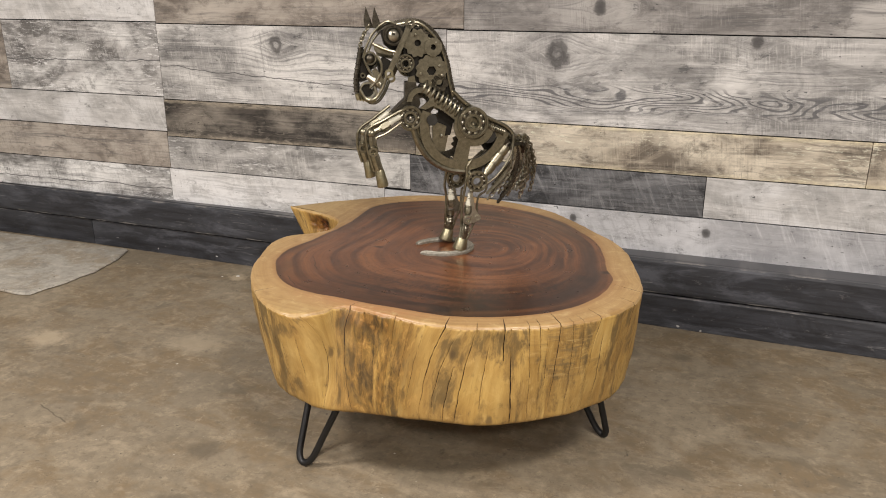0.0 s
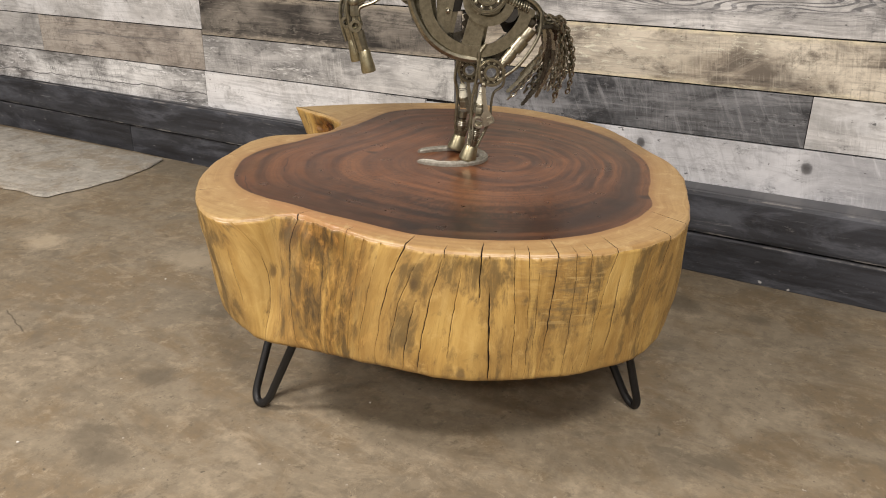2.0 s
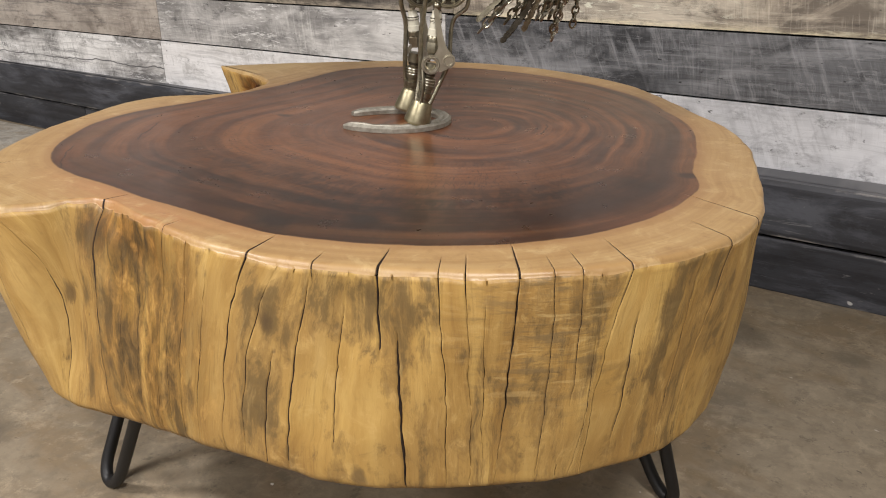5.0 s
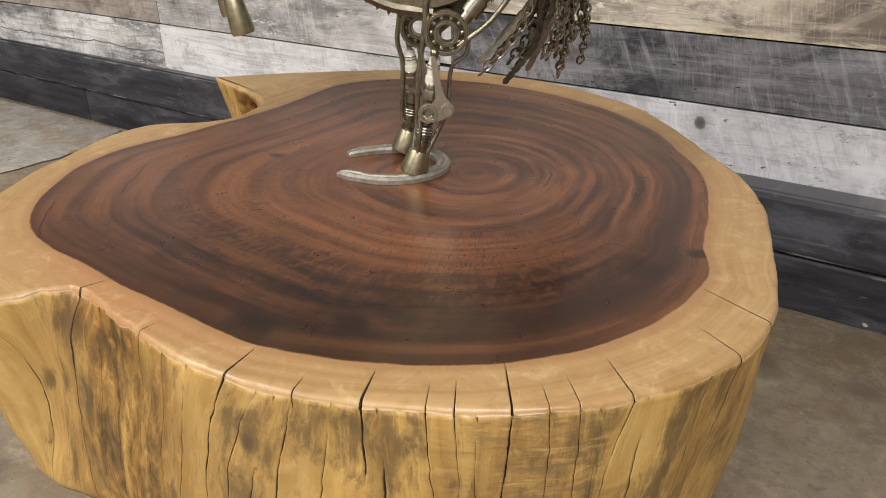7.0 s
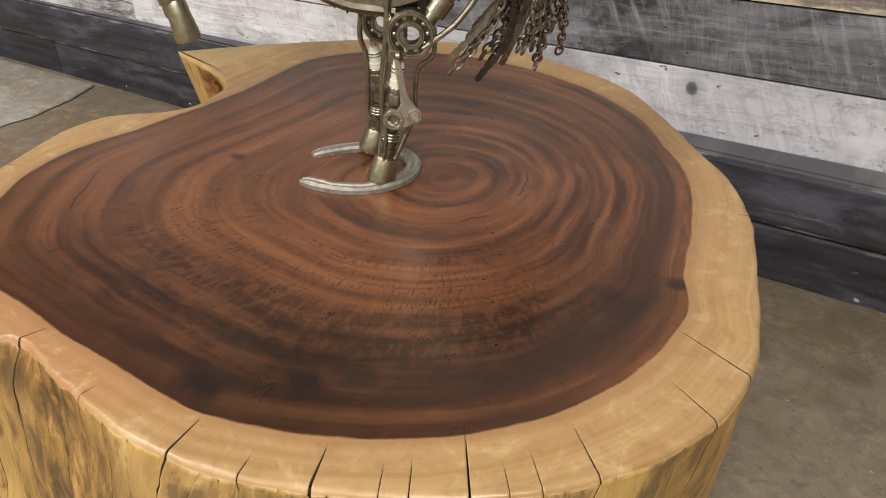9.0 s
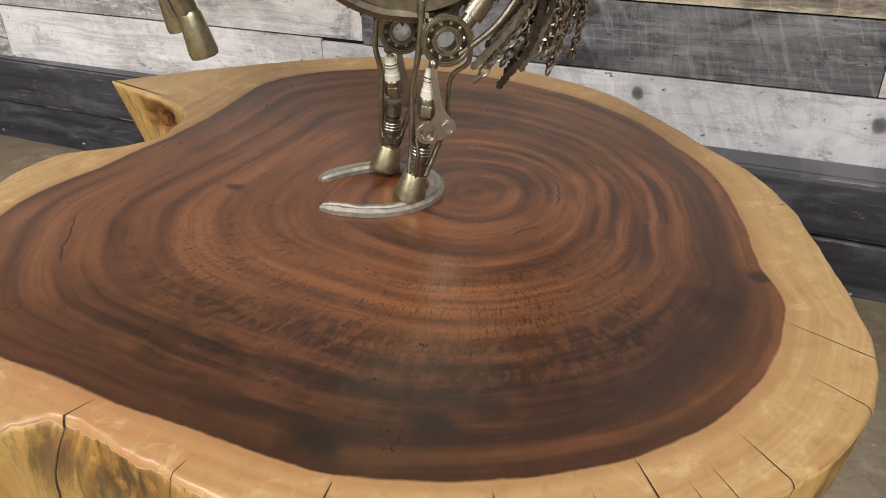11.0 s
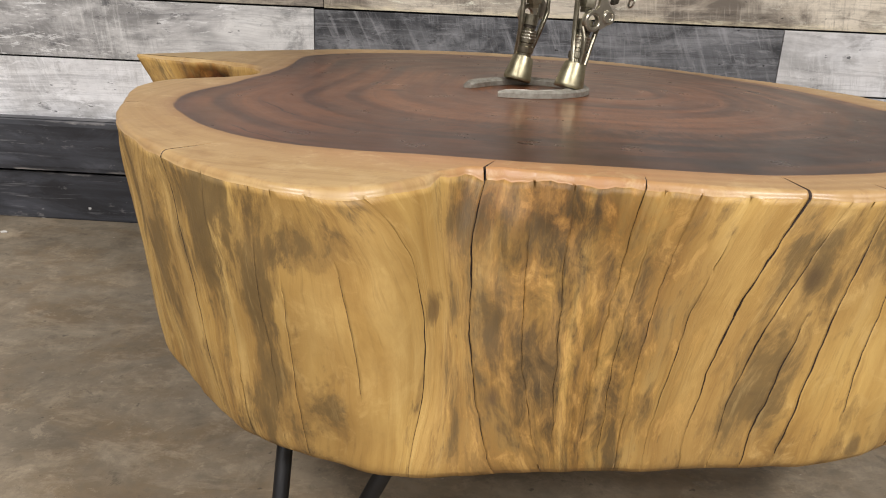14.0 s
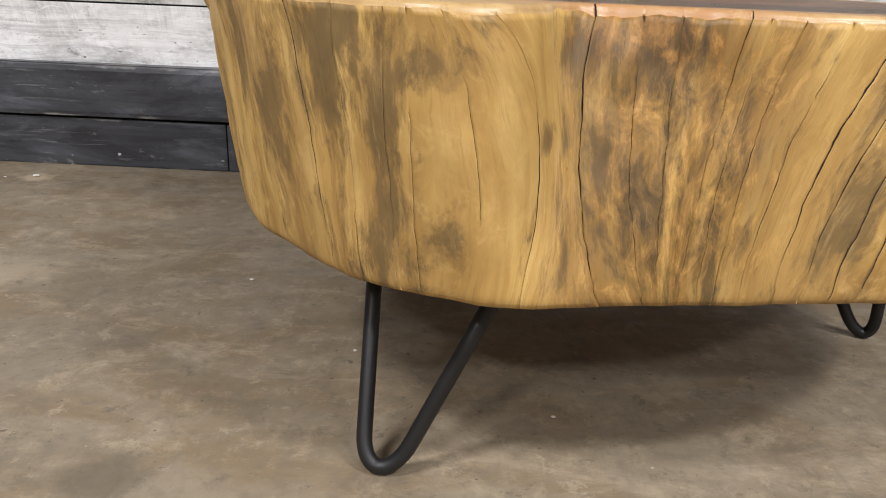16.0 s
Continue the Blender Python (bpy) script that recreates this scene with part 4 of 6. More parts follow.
        xy = xy + ue * (lump * min(1, v * 8))[:, None]
        f = np.exp(-((s - s_of(251)) / 0.05) ** 2)
        ridge = np.array([noise.noise(Vector((x * 70, y * 70, v * 6 + 4))) for x, y in xy])
        xy = xy + ue * (f * ridge * 0.006 * (1 - v) * min(1, v * 10))[:, None]
        hole = np.exp(-((s - s_near(-0.912, 1.832)) / 0.038) ** 2) * math.exp(-((v - 0.15) / 0.11) ** 2)
        crag = np.array([noise.noise(Vector((x * 110, y * 110, v * 26))) + 0.6 * noise.noise(Vector((x * 260, y * 260, v * 60))) for x, y in xy]) if v < 0.5 else ridge
        xy = xy + np.array((0.25, 0.97)) * (hole * (0.012 + 0.016 * crag) * min(1, v * 14))[:, None]
        xy = xy - ue * (0.018 * open_at(v) * np.minimum(1.2, gap / 2.2))[:, None]
        if v > 0.97:
            xy = xy - ue * 0.003 * (v - 0.97) / 0.03
        z = TOP - (SOFT + sag) * (1 - v) - (TOP - UNDER) * v
        xy = xy + out * (jag * (0.0008 + 0.0035 * near_fold) * (1 - v) ** 3)[:, None]
        row(xy, z, [(float(c), float(h), float(b)) for c, h, b in zip(middle, z, stained(middle, v))], open_at(v), s)
    for shrink in (0.97, 0.8, 0.45):
        xy = np.array([(verts[rows[split_row + 4 + levels] + i][0], verts[rows[split_row + 4 + levels] + i][1]) for i in range(n)])
        row(pith + (xy - pith) * shrink, np.full(n, UNDER), [(float(c), UNDER, 0.0) for c in cols])
    hub_top, hub_low = len(verts), len(verts) + 1
    verts += [(PITH.x, PITH.y, TOP), (PITH.x, PITH.y, UNDER)]
    grain += [(0, 0, 0), (0, UNDER, 0)]
    place += [(0, 0, 0), (0, 0, 0)]
    faces, fm = [], []
    for i in range(n):
        j = (i + 1) % n
        faces.append((hub_top, rows[0] + i, rows[0] + j)[::-1])
        fm.append(0)
        faces.append((hub_low, rows[-1] + i, rows[-1] + j))
        fm.append(1)
    for k in range(len(rows) - 1):
        a, b = rows[k], rows[k + 1]
        m = 0 if k < edge_row - 1 else 1
        for i in range(n):
            j = (i + 1) % n
            faces.append((a + i, a + j, b + j, b + i))
            fm.append(2 if min(gaping[k][i], gaping[k + 1][i]) > 0.25 or min(gaping[k][j], gaping[k + 1][j]) > 0.25 else m)
    me = mesh_of("slab", verts, faces, [slab_top(), slab_side(), SPLIT], fm, True)
    bm = bmesh.new()
    bm.from_mesh(me)
    bmesh.ops.recalc_face_normals(bm, faces=bm.faces)
    bm.to_mesh(me)
    bm.free()
    me.attributes.new("grain", "FLOAT_VECTOR", "POINT").data.foreach_set("vector", [c for g in grain for c in g])
    me.attributes.new("place", "FLOAT_VECTOR", "POINT").data.foreach_set("vector", [c for g in place for c in g])
    ob = new("slab", me)
    ob.parent = table
    return tagged(ob, "thick live-edge trunk slice with dark heartwood top")


def bent_rod(points, radius, sides=14):
    """A round rod along the points."""
    bm = bmesh.new()
    pts = [Vector(p) for p in points]
    loops, ref = [], None
    for i, p in enumerate(pts):
        d = (pts[min(i + 1, len(pts) - 1)] - pts[max(i - 1, 0)]).normalized()
        if ref is None:
            ref = d.orthogonal().normalized()
        ref = (ref - d * ref.dot(d)).normalized()
        side = d.cross(ref)
        loops.append([bm.verts.new(p + radius * (math.cos(a) * ref + math.sin(a) * side)) for a in (2 * math.pi * k / sides for k in range(sides))])
    for a, b in zip(loops, loops[1:]):
        for k in range(sides):
            f = bm.faces.new((a[k], a[(k + 1) % sides], b[(k + 1) % sides], b[k]))
            f.smooth = True
    bm.faces.new(loops[0][::-1])
    bm.faces.new(loops[-1])
    bmesh.ops.recalc_face_normals(bm, faces=bm.faces)
    return bm


def hairpin_leg(table, a_low, a_high, b_low, b_high):
    """One bent rod: down from a_high, round the foot, up to b_high."""
    rad = 0.0075
    a0, a1 = Vector((*a_high, UNDER + 0.004)), Vector((*a_low, 0.034))
    b0, b1 = Vector((*b_high, UNDER + 0.004)), Vector((*b_low, 0.034))
    half = (b0 - a0).length / 2
    da, db = (a1 - a0).normalized(), (b1 - b0).normalized()
    ha, hb = ((0.034 - rad) / (0.75 * -d.z) for d in (da, db))
    pts = [a0, a0.lerp(a1, 0.5)]
    for k in range(17):
        t = k / 16
        pts.append((1 - t) ** 3 * a1 + 3 * t * (1 - t) ** 2 * (a1 + da * ha) + 3 * t * t * (1 - t) * (b1 + db * hb) + t ** 3 * b1)
    pts += [b1.lerp(b0, 0.5), b0]
    leg = part("leg", bent_rod(pts, rad), BLACK, table, "black steel hairpin leg bent from round rod")
    c = (a0 + b0) / 2
    bm = bmesh.new()
    box(bm, -half - 0.018, half + 0.018, -0.018, 0.018, -0.003, 0.001, 0.001)
    bmesh.ops.transform(bm, matrix=Matrix.Translation((c.x, c.y, UNDER - 0.0015)) @ Matrix.Rotation(math.atan2(b0.y - a0.y, b0.x - a0.x), 4, "Z"), verts=bm.verts)
    part("mounting_plate", bm, BLACK, leg)
    return leg


coffee_table = tagged(new("coffee_table"), "round live-edge tree slice coffee table on black hairpin legs", "coffee table")
build_slab(coffee_table)
hairpin_leg(coffee_table, (-0.708, 1.326), (-0.706, 1.418), (-0.664, 1.312), (-0.580, 1.322))
hairpin_leg(coffee_table, (-0.110, 1.655), (-0.204, 1.663), (-0.078, 1.640), (-0.109, 1.594))
hairpin_leg(coffee_table, (-0.690, 2.000), (-0.640, 1.925), (-0.640, 2.015), (-0.560, 1.965))


# ---- the scrap-metal horse ----
class Scrap:
    """Collects welded pieces into one mesh. Places are (forward, side, up); q() sets a place read on the middle plane out to one side."""

    def __init__(self):
        self.v, self.f, self.m, self.mat = [], [], [], 0

    def take(self, verts, faces):
        o = len(self.v)
        self.v.extend(tuple(p) for p in verts)
        self.f.extend(tuple(i + o for i in f) for f in faces)
        self.m.extend([self.mat] * len(faces))

    def tube(self, pts, r, sides=10):
        pts = [Vector(p) for p in pts]
        rs = r if isinstance(r, (list, tuple)) else [r] * len(pts)
        verts, faces, ref = [], [], None
        for i, p in enumerate(pts):
            d = pts[min(i + 1, len(pts) - 1)] - pts[max(i - 1, 0)]
            d = d.normalized() if d.length > 1e-9 else Vector((0, 0, 1))
            if ref is None:
                ref = d.orthogonal().normalized()
            ref = (ref - d * ref.dot(d)).normalized()
            side = d.cross(ref)
            verts += [p + rs[i] * (math.cos(a) * ref + math.sin(a) * side) for a in (2 * math.pi * k / sides for k in range(sides))]
        for i in range(len(pts) - 1):
            for k in range(sides):
                a, b = i * sides + k, i * sides + (k + 1) % sides
                faces.append((a, b, b + sides, a + sides))
        faces += [tuple(range(sides))[::-1], tuple(range((len(pts) - 1) * sides, len(pts) * sides))]
        self.take(verts, faces)

    def curve(self, pts, r, per=6, sides=8):
        pts = [np.array(p, float) for p in pts]
        full = [2 * pts[0] - pts[1]] + pts + [2 * pts[-1] - pts[-2]]
        out = []
        for a, b, c, d in zip(full, full[1:], full[2:], full[3:]):
            for j in range(per):
                t = j / per
                out.append(0.5 * (2 * b + (c - a) * t + (2 * a - 5 * b + 4 * c - d) * t * t + (3 * b - a - 3 * c + d) * t ** 3))
        out.append(pts[-1])
        if r:
            self.tube(out, r, sides)
        return [Vector(p) for p in out]

    def stepped(self, p, q, steps, sides=12):
        """A turned piece from p to q: steps of (share along, radius)."""
        p, q = Vector(p), Vector(q)
        pts, rs = [], []
        for f, r in steps:
            pts.append(p.lerp(q, f))
            rs.append(r)
        for i in range(1, len(pts)):
            if (pts[i] - pts[i - 1]).length < 1e-6:
                pts[i] = pts[i] + (q - p).normalized() * 1e-4
        d = (q - p).normalized()
        ref = d.orthogonal().normalized()
        side = d.cross(ref)
        verts = [c + r * (math.cos(a) * ref + math.sin(a) * side) for c, r in zip(pts, rs) for a in (2 * math.pi * k / sides for k in range(sides))]
        faces = []
        for i in range(len(pts) - 1):
            for k in range(sides):
                a, b = i * sides + k, i * sides + (k + 1) % sides
                faces.append((a, b, b + sides, a + sides))
        faces += [tuple(range(sides))[::-1], tuple(range((len(pts) - 1) * sides, len(pts) * sides))]
        self.take(verts, faces)

    def plug(self, p, q, r=0.010):
        """A spark plug: thread, hexagon, white insulator and tip."""
        keep = self.mat
        p, q = Vector(p), Vector(q)
        self.mat = 0
        self.stepped(p, p.lerp(q, 0.55), [(0, r * 0.62), (0.5, r * 0.62), (0.5, r), (0.85, r), (0.85, r * 0.8), (1, r * 0.8)], 6)
        self.mat = 4
        self.stepped(p.lerp(q, 0.55), p.lerp(q, 0.9), [(0, r * 0.72), (0.25, r * 0.66), (0.3, r * 0.58), (1, r * 0.5)])
        self.mat = 2
        self.stepped(p.lerp(q, 0.9), q, [(0, r * 0.3), (1, r * 0.3)])
        self.mat = keep

    def ring(self, c, r_out, r_in, thick, teeth=0, tooth=0.0, a0=0.0, a1=360.0, n=48, hole=0):
        """A flat ring that stands across the side axis; teeth round it; hole: sides of a many-sided bore."""
        c = Vector(c)
        whole = abs(a1 - a0) >= 360
        if teeth:
            n = teeth * 4
        count = n if whole else n + 1
        verts, faces = [], []
        for w in (-thick / 2, thick / 2):
            for k in range(count):
                a = math.radians(a0 + (a1 - a0) * k / n)
                ro = r_out + (tooth * (0.0, 0.55, 1.0, 0.55)[k % 4] if teeth else 0)
                ri = r_in
                if hole:
                    span = math.pi / hole
                    ri = r_in * math.cos(span) / math.cos((a % (2 * span)) - span)
                verts.append(c + Vector((ro * math.cos(a), w, ro * math.sin(a))))
                verts.append(c + Vector((ri * math.cos(a), w, ri * math.sin(a))))
        o = 2 * count
        for k in range(n):
            i, j = 2 * k, 2 * ((k + 1) % count)
            faces += [(i, j, j + 1, i + 1), (o + i, o + i + 1, o + j + 1, o + j), (i, o + i, o + j, j), (i + 1, j + 1, o + j + 1, o + i + 1)]
        if not whole:
            e = 2 * (count - 1)
            faces += [(0, 1, o + 1, o), (e, o + e, o + e + 1, e + 1)]
        self.take(verts, faces)

    def ball(self, c, r, n=8):
        c = Vector(c)
        verts = [c + Vector((0, 0, r))]
        for i in range(1, n):
            th = math.pi * i / n
            verts += [c + r * Vector((math.sin(th) * math.cos(2 * math.pi * k / (2 * n)), math.sin(th) * math.sin(2 * math.pi * k / (2 * n)), math.cos(th))) for k in range(2 * n)]
        verts.append(c - Vector((0, 0, r)))
        m, faces = 2 * n, []
        faces += [(0, 1 + k, 1 + (k + 1) % m) for k in range(m)]
        for i in range(n - 2):
            for k in range(m):
                a, b = 1 + i * m + k, 1 + i * m + (k + 1) % m
                faces.append((a, a + m, b + m, b))
        last = len(verts) - 1
        faces += [(last, last - m + (k + 1) % m, last - m + k) for k in range(m)]
        self.take(verts, faces)

    def plate(self, outline, w, thick):
        """A flat plate across the side axis, from its outline in (forward, up)."""
        n = len(outline)
        verts = [(u, w - thick / 2, z) for u, z in outline] + [(u, w + thick / 2, z) for u, z in outline]
        faces = [tuple(range(n)), tuple(range(n, 2 * n))[::-1]] + [(i, (i + 1) % n, n + (i + 1) % n, n + i) for i in range(n)]
        self.take(verts, faces)

    def torus(self, c, axis, R, r, stretch=1.0, along=None, n=14, m=6):
        c, axis = Vector(c), Vector(axis).normalized()
        a = Vector(along).normalized() if along is not None else axis.orthogonal().normalized()
        a = (a - axis * a.dot(axis)).normalized()
        b = axis.cross(a)
        verts, faces = [], []
        for i in range(n):
            t = 2 * math.pi * i / n
            d = math.cos(t) * a + math.sin(t) * b
            centre = c + R * (math.cos(t) * stretch * a + math.sin(t) * b)
            verts += [centre + r * (math.cos(s) * d + math.sin(s) * axis) for s in (2 * math.pi * k / m for k in range(m))]
        for i in range(n):
            for k in range(m):
                j, l = (i + 1) % n, (k + 1) % m
                faces.append((i * m + k, j * m + k, j * m + l, i * m + l))
        self.take(verts, faces)

    def bearing(self, c, R, thick=0.013):
        """A ball bearing: outer race, balls, inner race."""
        keep = self.mat
        c = Vector(c)
        self.ring(c, R, R * 0.80, thick)
        self.torus(c + Vector((0, thick / 2, 0)), (0, 1, 0), R * 0.9, R * 0.06, n=32)
        self.mat = 1
        self.ring(c, R * 0.82, R * 0.5, thick * 0.35)
        self.mat = 2
        for k in range(10):
            a = 2 * math.pi * k / 10
            self.ball(c + Vector((R * 0.69 * math.cos(a), 0, R * 0.69 * math.sin(a))), R * 0.15, 6)
        self.mat = keep
        self.ring(c, R * 0.57, R * 0.38, thick * 1.1)
        self.torus(c + Vector((0, thick * 0.55, 0)), (0, 1, 0), R * 0.47, R * 0.05, n=28)

    def spring(self, p, q, R, r, turns):
        p, q = Vector(p), Vector(q)
        d = (q - p).normalized()
        a = d.orthogonal().normalized()
        b = d.cross(a)
        n = int(turns * 14)
        self.tube([p.lerp(q, k / n) + R * (math.cos(2 * math.pi * turns * k / n) * a + math.sin(2 * math.pi * turns * k / n) * b) for k in range(n + 1)], r, 6)

    def chain(self, path, pitch=0.0075, R=0.0031, r=0.0011):
        """Wire links along a path, each turned a quarter from the last."""
        lens = [0.0]
        for a, b in zip(path, path[1:]):
            lens.append(lens[-1] + (b - a).length)
        k, flip = 0.0, False
        while k < lens[-1] - pitch:
            i = max(j for j in range(len(lens)) if lens[j] <= k)
            i = min(i, len(path) - 2)
            d = (path[i + 1] - path[i]).normalized()
            c = path[i] + d * (k - lens[i])
            axis = d.orthogonal()
            axis = Matrix.Rotation(math.radians(40 + 90 * flip), 3, d) @ axis
            self.torus(c, axis, R, r, 1.55, d, 10, 5)
            k += pitch
            flip = not flip

    def roller_chain(self, path, pitch=0.0085, height=0.0036, width=0.007):
        """Bicycle chain: rounded side plates joined by rollers."""
        lens = [0.0]
        for a, b in zip(path, path[1:]):
            lens.append(lens[-1] + (b - a).length)
        k, flip = 0.0, False
        side = Vector((0.15, 1, 0.1)).normalized()
        while k < lens[-1] - pitch:
            i = max(j for j in range(len(lens)) if lens[j] <= k)
            i = min(i, len(path) - 2)
            d = (path[i + 1] - path[i]).normalized()
            w = (side - d * side.dot(d)).normalized()
            up = d.cross(w)
            c = path[i] + d * (k - lens[i])
            for sgn in (-1, 1):
                off = w * sgn * (width / 2 if flip else width / 2 - 0.0012)
                shape = [(-0.62, 0.45), (-0.35, 1), (0, 0.6), (0.35, 1), (0.62, 0.45), (0.62, -0.45), (0.35, -1), (0, -0.6), (-0.35, -1), (-0.62, -0.45)]
                pts = [c + off + d * (x * pitch) + up * (y * height) for x, y in shape]
                pts2 = [p + w * 0.001 for p in pts]
                n = len(pts)
                self.take(pts + pts2, [tuple(range(n)), tuple(range(n, 2 * n))[::-1]] + [(a, (a + 1) % n, n + (a + 1) % n, n + a) for a in range(n)])
            self.tube([c + d * pitch / 2 - w * width / 2, c + d * pitch / 2 + w * width / 2], height * 0.75, 6)
            k += pitch
            flip = not flip


def q(u, z, w=0.0):
    return (u + 0.2 * w, w, z + 0.3 * w)


def build_horse():
    s = Scrap()
    rnd = random.Random(11)
    # horseshoe base
    s.mat = 5
    bar = []
    for k in range(-22, 23):
        f = abs(k) / 22
        side = 1 if k > 0 else -1
        if f < 0.55:
            a = f / 0.55 * math.pi / 2
            bar.append((0.034 - 0.060 * math.cos(a), side * 0.055 * math.sin(a) - 0.003))
        else:
            t = (f - 0.55) / 0.45
            bar.append((0.034 + 0.064 * t, side * (0.055 - 0.022 * t ** 1.8) - 0.003))
    n = len(bar)
    verts, faces = [], []
    for i, (u, w) in enumerate(bar):
        a = Vector(bar[max(i - 1, 0)])
        b = Vector(bar[min(i + 1, n - 1)])
        t = (b - a).normalized()
        nrm = Vector((t.y, -t.x))
        tip = min(i, n - 1 - i)
        half = 0.0085 * (0.55, 0.82, 0.95, 1.0)[min(tip, 3)]
        lift = (0.72, 0.92, 1.0)[min(tip, 2)]
        for o, z in ((-half, 0.0004), (half, 0.0004), (half, 0.0055), (half * 0.72, 0.0082), (0.002, 0.0082), (0.0008, 0.0066), (-0.0026, 0.0066), (-half * 0.6, 0.0082), (-half, 0.0055)):
            dent = noise.noise(Vector((u * 90, w * 90, o * 120 + z * 60)))
            verts.append((u + nrm.x * (o + 0.0009 * dent), w + nrm.y * (o + 0.0009 * dent), z * lift * (1 + 0.10 * dent)))
    m = 9
    for i in range(n - 1):
        for k in range(m):
            faces.append((i * m + k, i * m + (k + 1) % m, (i + 1) * m + (k + 1) % m, (i + 1) * m + k))
    faces += [tuple(range(m)), tuple(range((n - 1) * m, n * m))[::-1]]
    s.take(verts, faces)
    # hind legs: near one, then far one
    for sgn, hoof, knee, bolt in ((1, (0.008, 0.033), (-0.032, 0.030, 0.168), (-0.011, 0.029, 0.080)), (-1, (0.027, -0.043), (0.003, -0.038, 0.161), (0.013, -0.042, 0.082))):
        hu, hw = hoof
        foot, cuff = Vector((hu, hw, 0.007)), Vector((hu - 0.008, hw - 0.001, 0.034))
        s.mat = 3
        s.stepped(foot, cuff, [(0, 0.0158), (0.05, 0.0166), (0.12, 0.0166), (0.94, 0.0124), (1, 0.0116), (1, 0.0098)], 24)
        b, k = Vector(bolt), Vector(knee)
        d = (b - cuff).normalized()
        # shank: a socket, a slit sleeve and a turned collar, one above the other
        s.mat = 0
        s.stepped(cuff - d * 0.004, b, [(0, 0.0088), (0.16, 0.0088), (0.18, 0.0102), (0.30, 0.0104), (0.32, 0.0080), (0.38, 0.0080), (0.40, 0.0098), (0.66, 0.0096), (0.68, 0.0072), (0.76, 0.0072), (0.78, 0.0090), (1, 0.0086)], 18)
        s.mat = 1
        s.stepped(cuff.lerp(b, 0.33), cuff.lerp(b, 0.37), [(0, 0.0086), (1, 0.0086)], 18)
        s.stepped(cuff.lerp(b, 0.69), cuff.lerp(b, 0.75), [(0, 0.0080), (1, 0.0080)], 18)
        s.mat = 2
        for a in (0.45, 0.52, 0.59):
            s.torus(cuff.lerp(b, a), d, 0.0098, 0.0007, n=24)
        # spark plug between the hock and the knee
        lo, hi = b + Vector((-0.001, -0.003 * sgn, 0.008)), k + Vector((0.013, -0.002 * sgn, -0.022))
        s.mat = 0
        s.stepped(lo, lo.lerp(hi, 0.30), [(0, 0.0070), (0.3, 0.0070), (0.32, 0.0098), (0.9, 0.0098), (1, 0.0086)], 6)
        s.stepped(lo.lerp(hi, 0.30), lo.lerp(hi, 0.42), [(0, 0.0092), (0.8, 0.0090), (1, 0.0080)], 18)
        s.mat = 4
        s.stepped(lo.lerp(hi, 0.42), lo.lerp(hi, 0.92), [(0, 0.0084), (0.25, 0.0080), (0.28, 0.0070), (0.50, 0.0068), (0.52, 0.0073), (0.60, 0.0068), (0.62, 0.0073), (0.70, 0.0066), (0.72, 0.0070), (0.80, 0.0060), (1, 0.0056)], 18)
        s.mat = 1
        for a in (0.70, 0.76):
            s.torus(lo.lerp(hi, a), (hi - lo).normalized(), 0.0069, 0.0006, n=20)
        s.mat = 2
        s.stepped(lo.lerp(hi, 0.92), hi, [(0, 0.0032), (1, 0.0032)], 12)
        # bent rods in front of and behind the leg
        s.mat = 0
        s.curve([cuff + Vector((0.008, 0.005 * sgn, -0.002)), b + Vector((0.014, 0, -0.012)), b + Vector((0.012, -0.001, 0.035)), k + Vector((0.027, 0, -0.016)), k + Vector((0.024, 0, 0.010)), k + Vector((0.022, 0, 0.036))], 0.0030, 8, 10)
        s.curve([cuff + Vector((0.002, 0.010 * sgn, -0.001)), cuff.lerp(b, 0.5) + Vector((0.004, 0.011 * sgn, 0)), b + Vector((0.010, 0.008 * sgn, -0.006))], 0.0022, 8, 8)
        s.curve([cuff + Vector((-0.009, 0.004 * sgn, -0.002)), b + Vector((-0.014, 0, -0.016)), b + Vector((-0.022, 0, 0.003))], 0.0028, 8, 10)
        s.curve([b + Vector((-0.022, 0, 0.003)), b + Vector((-0.026, -0.003, 0.048)), k + Vector((-0.022, 0, -0.022)), k + Vector((-0.024, 0, 0.006))], 0.0024, 8, 10)
        # rocker arm: a ring, a small eye behind it and a tapering arm up to the knee
        s.mat = 2
        w = b.y + 0.010 * sgn
        s.ring((b.x, w, b.z), 0.0115, 0.0066, 0.006, n=32)
        s.torus((b.x, w + 0.003 * sgn, b.z), (0, 1, 0), 0.0092, 0.0016, n=32)
        s.ring((b.x - 0.021, w, b.z + 0.004), 0.0082, 0.0030, 0.006, n=24)
        s.torus((b.x - 0.021, w + 0.003 * sgn, b.z + 0.004), (0, 1, 0), 0.0058, 0.0013, n=24)
        arm = [(-0.004, 0.0098), (-0.011, 0.000), (-0.010, -0.0085), (-0.020, -0.0050), (-0.0275, 0.002), (-0.026, 0.010), (-0.019, 0.020), (-0.0145, 0.034), (-0.0115, 0.052), (-0.0085, 0.064), (-0.0045, 0.063), (-0.0060, 0.045), (-0.0080, 0.028), (-0.0080, 0.017)]
        s.plate([(b.x + x, b.z + y) for x, y in round_loop(arm, 5)], w, 0.0042)
        s.mat = 0
        s.bearing(k, 0.0245 if sgn > 0 else 0.0232, 0.014)
        s.ball(k + Vector((0.013, 0.007 * sgn, -0.021)), 0.0050, 6)
        # thigh
        hip = Vector(q(-0.106, 0.236, 0.022 * sgn)) if sgn > 0 else Vector((-0.085, -0.03, 0.235))
        a = k + Vector((-0.018, 0, 0.012))
